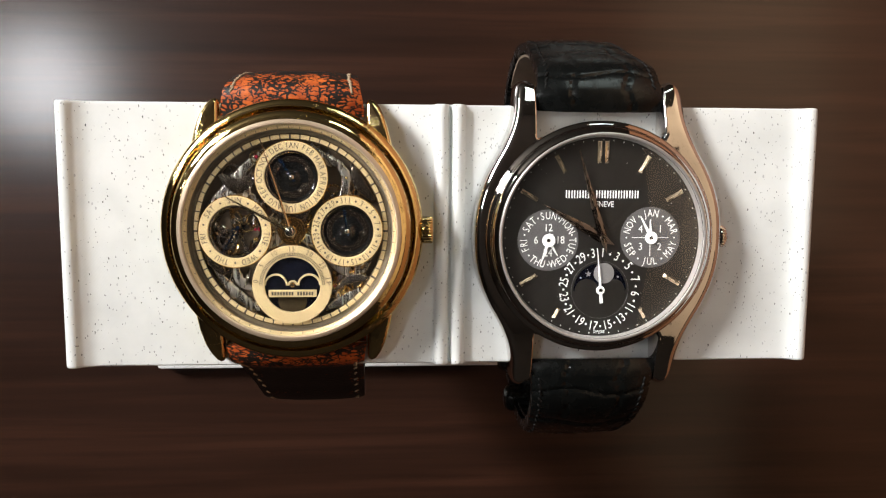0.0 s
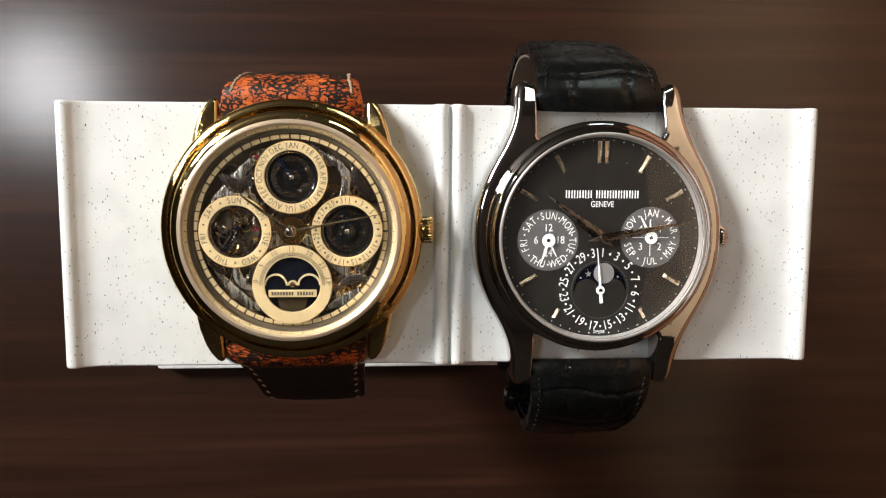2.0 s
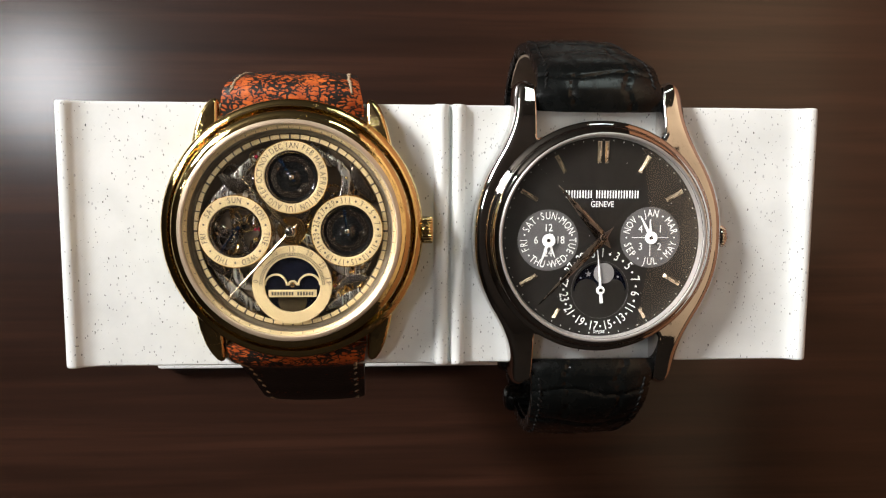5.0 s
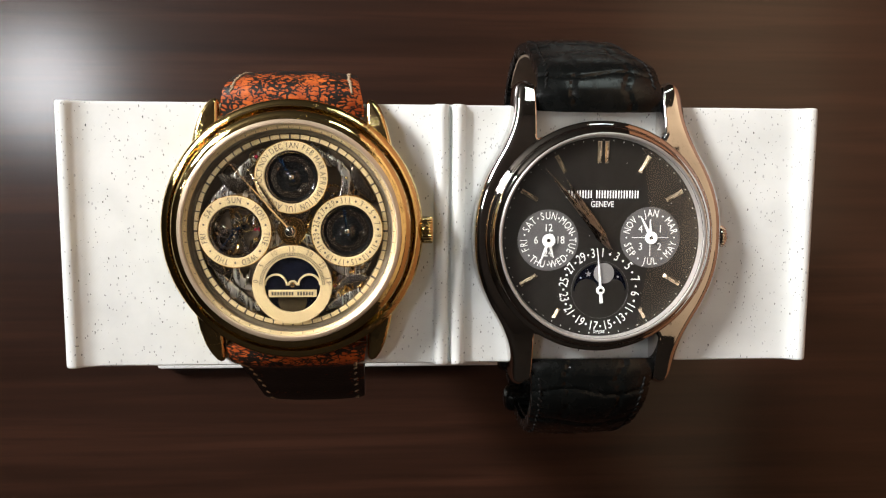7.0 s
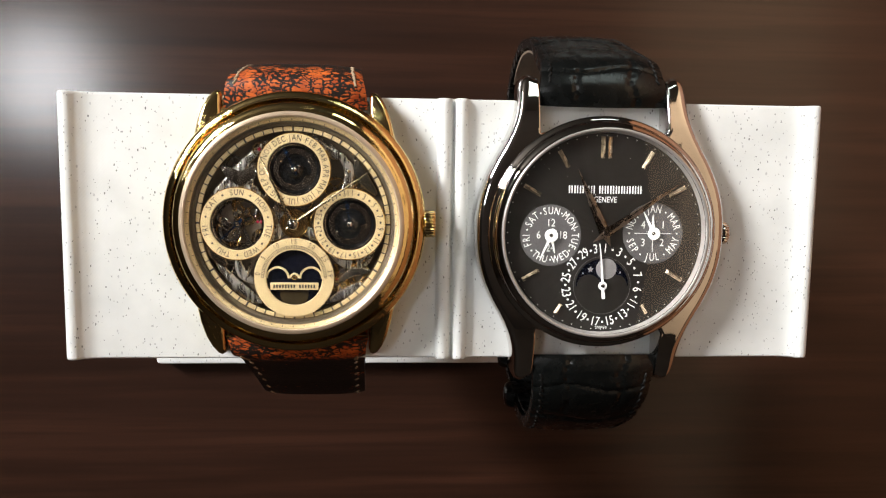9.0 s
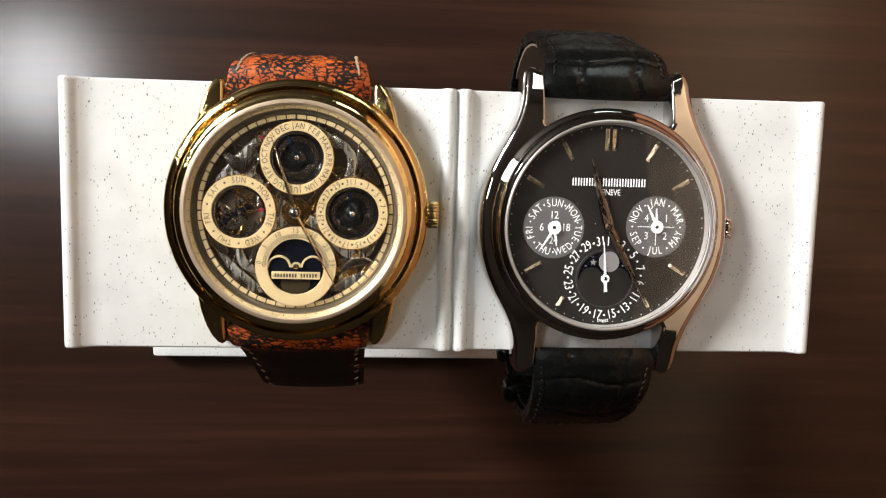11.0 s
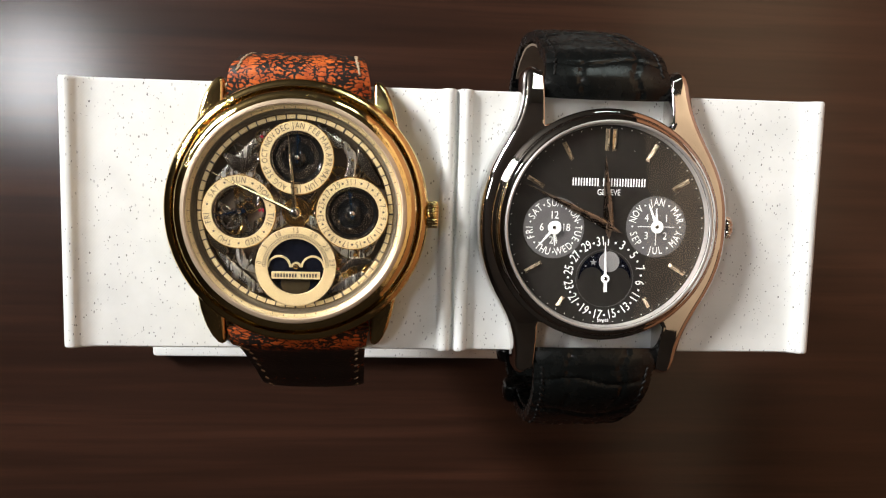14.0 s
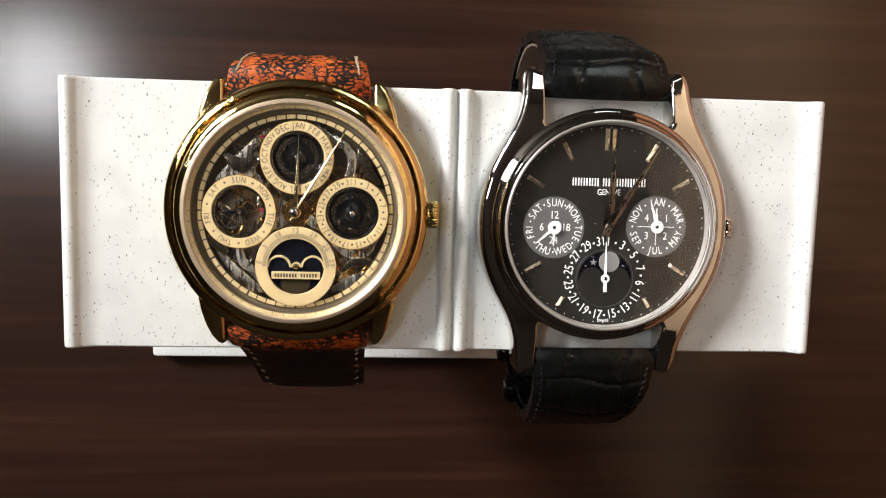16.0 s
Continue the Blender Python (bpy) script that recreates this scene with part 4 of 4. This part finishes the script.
    a = part("subdial", disc(4.4, D, D + 0.06, 72), GREY_DISC, dial, "grey month and leap year subdial", at=mm(*s2, 0))
    bm = bmesh.new()
    for i, t in enumerate(("JAN", "MAR", "MAY", "JUL", "SEP", "NOV")):
        write_round(bm, t, 0, 0, D + 0.05, 3.5, i * 60, 1.1, 0.72, t in ("MAY", "JUL", "SEP"))
        dot(bm, *polar(0, 0, 3.5, i * 60 + 30), D + 0.05, 0.13)
    for t, x, y in (("1", 1.45, 1.2), ("2", 1.35, -1.35), ("3", -1.4, -1.35), ("4", -1.45, 1.2)):
        write(bm, t, x, y, D + 0.05, 1.1, 0, 0.85)
    for t in (0, 90, 180, 270):
        bar(bm, *polar(0, 0, 1.75, t), D + 0.05, 1.9, 0.09, t)
    part("lettering", bm, WHITE, a)
    a = part("date_scale", band(4.15, 4.2, D, D + 0.05, 72), GREY_DISC, dial, "white date numerals in a circle", at=mm(*s3, 0))
    bm = bmesh.new()
    for n in range(1, 32):
        ang = 3.5 + (n - 1) * 360 / 31
        if n % 2:
            write(bm, str(n), *polar(0, 0, 5.35, ang), D, 1.35, ang + (180 if 8 < n < 24 else 0), 0.74)
        else:
            dot(bm, *polar(0, 0, 5.35, ang), D, 0.16)
    part("lettering", bm, WHITE, a)
    # moon aperture
    pts = [polar(0, 0, 3.85, t) for t in range(-92, 93, 6)]
    low = [polar(1.95, -0.15, 1.75, t) for t in range(90, -91, -12)] + [polar(-1.95, -0.15, 1.75, t) for t in range(90, -91, -12)]
    ap = part("moon_aperture", prism(pts + low, D, D + 0.05), NIGHT, dial, "dark moon aperture with a pewter moon", at=mm(*s3, 0))
    part("moon", disc(1.5, D + 0.05, D + 0.08, 40), MOON, ap, at=mm(0.55, 2.42, 0))
    for x, y, r in ((-1.75, 2.3, 0.5), (-2.85, 1.75, 0.18), (2.6, 1.9, 0.2)):
        star = [polar(0, 0, r if i % 2 == 0 else r * 0.42, i * 36) for i in range(10)]
        part("star", prism(star, D + 0.05, D + 0.09), MOON, ap, at=mm(x, y, 0))
    # maker's mark as plain bars, and the line of small print
    bm = bmesh.new()
    x = -5.35
    for i in range(14):
        if i != 5:
            bar(bm, x + 0.12, 6.25, D, 1.1, 0.17, 0)
            bar(bm, x + 0.5, 6.25, D, 1.1, 0.17, 0)
        x += 0.4 if i == 5 else 0.80
    part("dial_print", bm, WHITE, dial, "white printed bars")
    bm = bmesh.new()
    write(bm, "GENEVE", 0.0, 4.8, D, 0.86, 0, 0.78)
    write(bm, "SWISS", 0.0, -13.72, D, 0.42, 0, 1.1)
    part("lettering", bm, WHITE, dial)
    cr = part("crystal", lathe([(0, 7.0), (14.5, 6.85), (14.5, 7.2), (12, 7.34), (7, 7.46), (0, 7.5)], 128), GLASS, w, "clear domed sapphire crystal")
    cr.visible_shadow = False
    rnd = random.Random(9)
    bm = bmesh.new()
    for i in range(34):
        x, y = polar(0, 0, 14.2 * rnd.random() ** 0.5, rnd.uniform(0, 360))
        rr = math.hypot(x, y)
        top = 7.5 - 0.04 * rr / 7 if rr < 7 else 7.46 - 0.12 * (rr - 7) / 5 if rr < 12 else 7.34 - 0.14 * (rr - 12) / 2.5
        bar(bm, x, y, top - 0.01, rnd.uniform(0.04, 0.12), rnd.uniform(0.03, 0.05), rnd.uniform(0, 180), 0.03)
    tagged(part("dust", bm, WHITE, cr, "specks of pale dust"), kind="stuff")
    crown(w, 18.3, 19.35, 1.6, 2.9, PLATINUM, 22)

    def scales(u, s):
        """Grooves between the crocodile scales."""
        d = 0.0
        for g in (-0.42, 0.46):
            d = max(d, 0.26 * math.exp(-((u - g - 0.05 * math.sin(s * 40)) / 0.022) ** 2))
        for k, g in enumerate((0.17, 0.29, 0.40, 0.52, 0.66)):
            d = max(d, 0.26 * math.exp(-((s - g - 0.012 * math.sin(u * 4 + k)) / 0.006) ** 2))
        return d

    for name, path in (("upper_strap", [(18.6, 1.5), (21, 2.1), (24.2, 0.0), (27.0, -6.5), (29.8, -13), (31.4, -20), (31.0, -28), (26, -37), (14, -43), (0, -45)]),
                       ("lower_strap", [(-18.8, 1.5), (-21.0, 1.9), (-25.5, 0.4), (-30.8, -5.0), (-34.2, -13), (-33.2, -23), (-27.5, -33), (-18, -40), (-8, -44), (-0.2, -45)])):
        narrow = 1.7 if path[0][0] > 0 else 1.5
        half = lambda s, k=narrow: 9.45 - k * min(1, max(0, s - 0.06) * 2.6)
        thick = lambda s: 3.6 - 1.5 * min(1, s * 2)
        bm, line = ribbon(path, half, thick, scales, 170, 40)
        st = part(name, bm, CROCO, w, "black crocodile leather with square scales")
        stitches(st, line, half, thick, THREAD_BLACK, path[0][0], 0.13, 0.6, 1.2, 4)
        inner = [(y * 0.955, z - 0.35) for y, z in path[2:]]
        bm2, _ = ribbon(inner, lambda s: 7.6 - 0.7 * s, lambda s: 0.5, None, 60, 6)
        part("lining", bm2, LINING if path[0][0] > 0 else CROCO, st, "leather lining")
        if path[0][0] < 0:
            for s in (0.57, 0.67):
                k = int(s * 170)
                d = (line[k + 2] - line[k - 2]).normalized()
                rot = Matrix((Vector((1, 0, 0)), d, Vector((1, 0, 0)).cross(d))).transposed().to_4x4()
                part("keeper", box(-9.4, 8.6, -2.2, 2.2, -2.2, 2.2, 1.5, 4), CROCO, w, "black leather keeper loop", at=Matrix.Translation(line[k] * MM) @ rot)
    for sy in (-1, 1):
        b = lathe([(0, -9.7), (0.5, -9.7), (0.5, 9.7), (0, 9.7)], 16)
        bmesh.ops.rotate(b, cent=(0, 0, 0), matrix=Matrix.Rotation(radians(90), 3, "Y"), verts=b.verts)
        part("spring_bar", b, PLATINUM, w, at=mm(0, 20.0 * sy, 1.6))
    ptr = {}
    ptr["hour"] = part("hour_pointer", leaf_pointer(10.0, 2.0, 1.6, 0.2, 0.42), BRONZE, w, "dark leaf-shaped hour pointer")
    ptr["minute"] = part("minute_pointer", leaf_pointer(13.2, 2.2, 1.3, 0.2, 0.4), BRONZE, w, "dark leaf-shaped minute pointer")
    ptr["day"] = part("day_pointer", needle(3.5, 1.0, 0.5, 0.1, 0.95, 0.35), WHITE, w, "white weekday pointer")
    ptr["day24"] = part("twenty_four_hour_pointer", needle(2.6, 0.8, 0.5, 0.08, 0.8), WHITE, w, "white 24 hour pointer")
    ptr["month"] = part("month_pointer", needle(3.5, 0.6, 0.55, 0.1, 0.9, 0.35), WHITE, w, "white month pointer", at=mm(*s2, 6.15, 0, 0, 26))
    part("leap_year_pointer", needle(2.6, 0.6, 0.5, 0.08, 0.8), WHITE, w, "white leap year pointer", at=mm(*s2, 6.0, 0, 0, 4))
    ptr["date"] = part("date_pointer", needle(5.3, 1.9, 0.36, 0.1, 0.62, 0.28), WHITE, w, "white date pointer", at=mm(*s3, 6.05, 0, 0, 4.5))
    for at in (s1, s2, s3):
        part("pointer_post", disc(0.3, 5.8, 6.35, 14), STEEL, w, at=mm(*at, 0))
    part("centre_post", disc(0.45, 5.8, 6.75, 20), BRONZE, w)
    return w, ptr


build_room()
build_table()
stand = build_stand()
gold, gold_ptr = build_gold_watch()
black, black_ptr = build_black_watch()

# ---- what moves ----
def motions():
    steps = range(17)
    for ptr, zh, zm, extra in ((gold_ptr, 6.45, 6.65, 0.0), (black_ptr, 6.3, 6.52, 0.6)):
        walk(ptr["hour"], [(t, mm(0, 0, zh, 0, 0, 61.4 - 4.0 * t - extra)) for t in steps])
        walk(ptr["minute"], [(t, mm(0, 0, zm, 0, 0, 17.0 - 48.0 * t - extra)) for t in steps])
    walk(gold_ptr["day"], [(t, mm(-7.6, -0.06, 6.1, 0, 0, -a)) for t, a in ((0.0, 211), (4.0, 215), (7.0, 220), (9.0, 226), (11.5, 238), (14.0, 259), (16.0, 265))])
    walk(gold_ptr["month"], [(t, mm(0.18, 7.45, 6.1, 0, 0, -a)) for t, a in ((0.0, -33), (7.0, -32), (9.0, -26), (11.4, -22), (12.2, -6), (13.0, 0), (16.0, 2))])
    walk(black_ptr["day"], [(t, mm(-7.75, -0.35, 6.15, 0, 0, -a)) for t, a in ((0.0, 198), (7.0, 201), (9.0, 205), (11.5, 213), (14.0, 221), (16.0, 229))])
    walk(black_ptr["month"], [(t, mm(7.15, 0.05, 6.15, 0, 0, -a)) for t, a in ((0.0, -28), (9.0, -27), (11.5, -26), (14.0, -23), (16.0, -17))])
    walk(black_ptr["date"], [(t, mm(-0.05, -7.55, 6.05, 0, 0, -a)) for t, a in ((0.0, -5.5), (9.0, -5), (11.5, -4), (16.0, -1))])
    walk(black_ptr["day24"], [(t, mm(-7.75, -0.35, 6.0, 0, 0, -a)) for t, a in ((0.0, 149), (8.0, 165), (16.0, 181))])


motions()
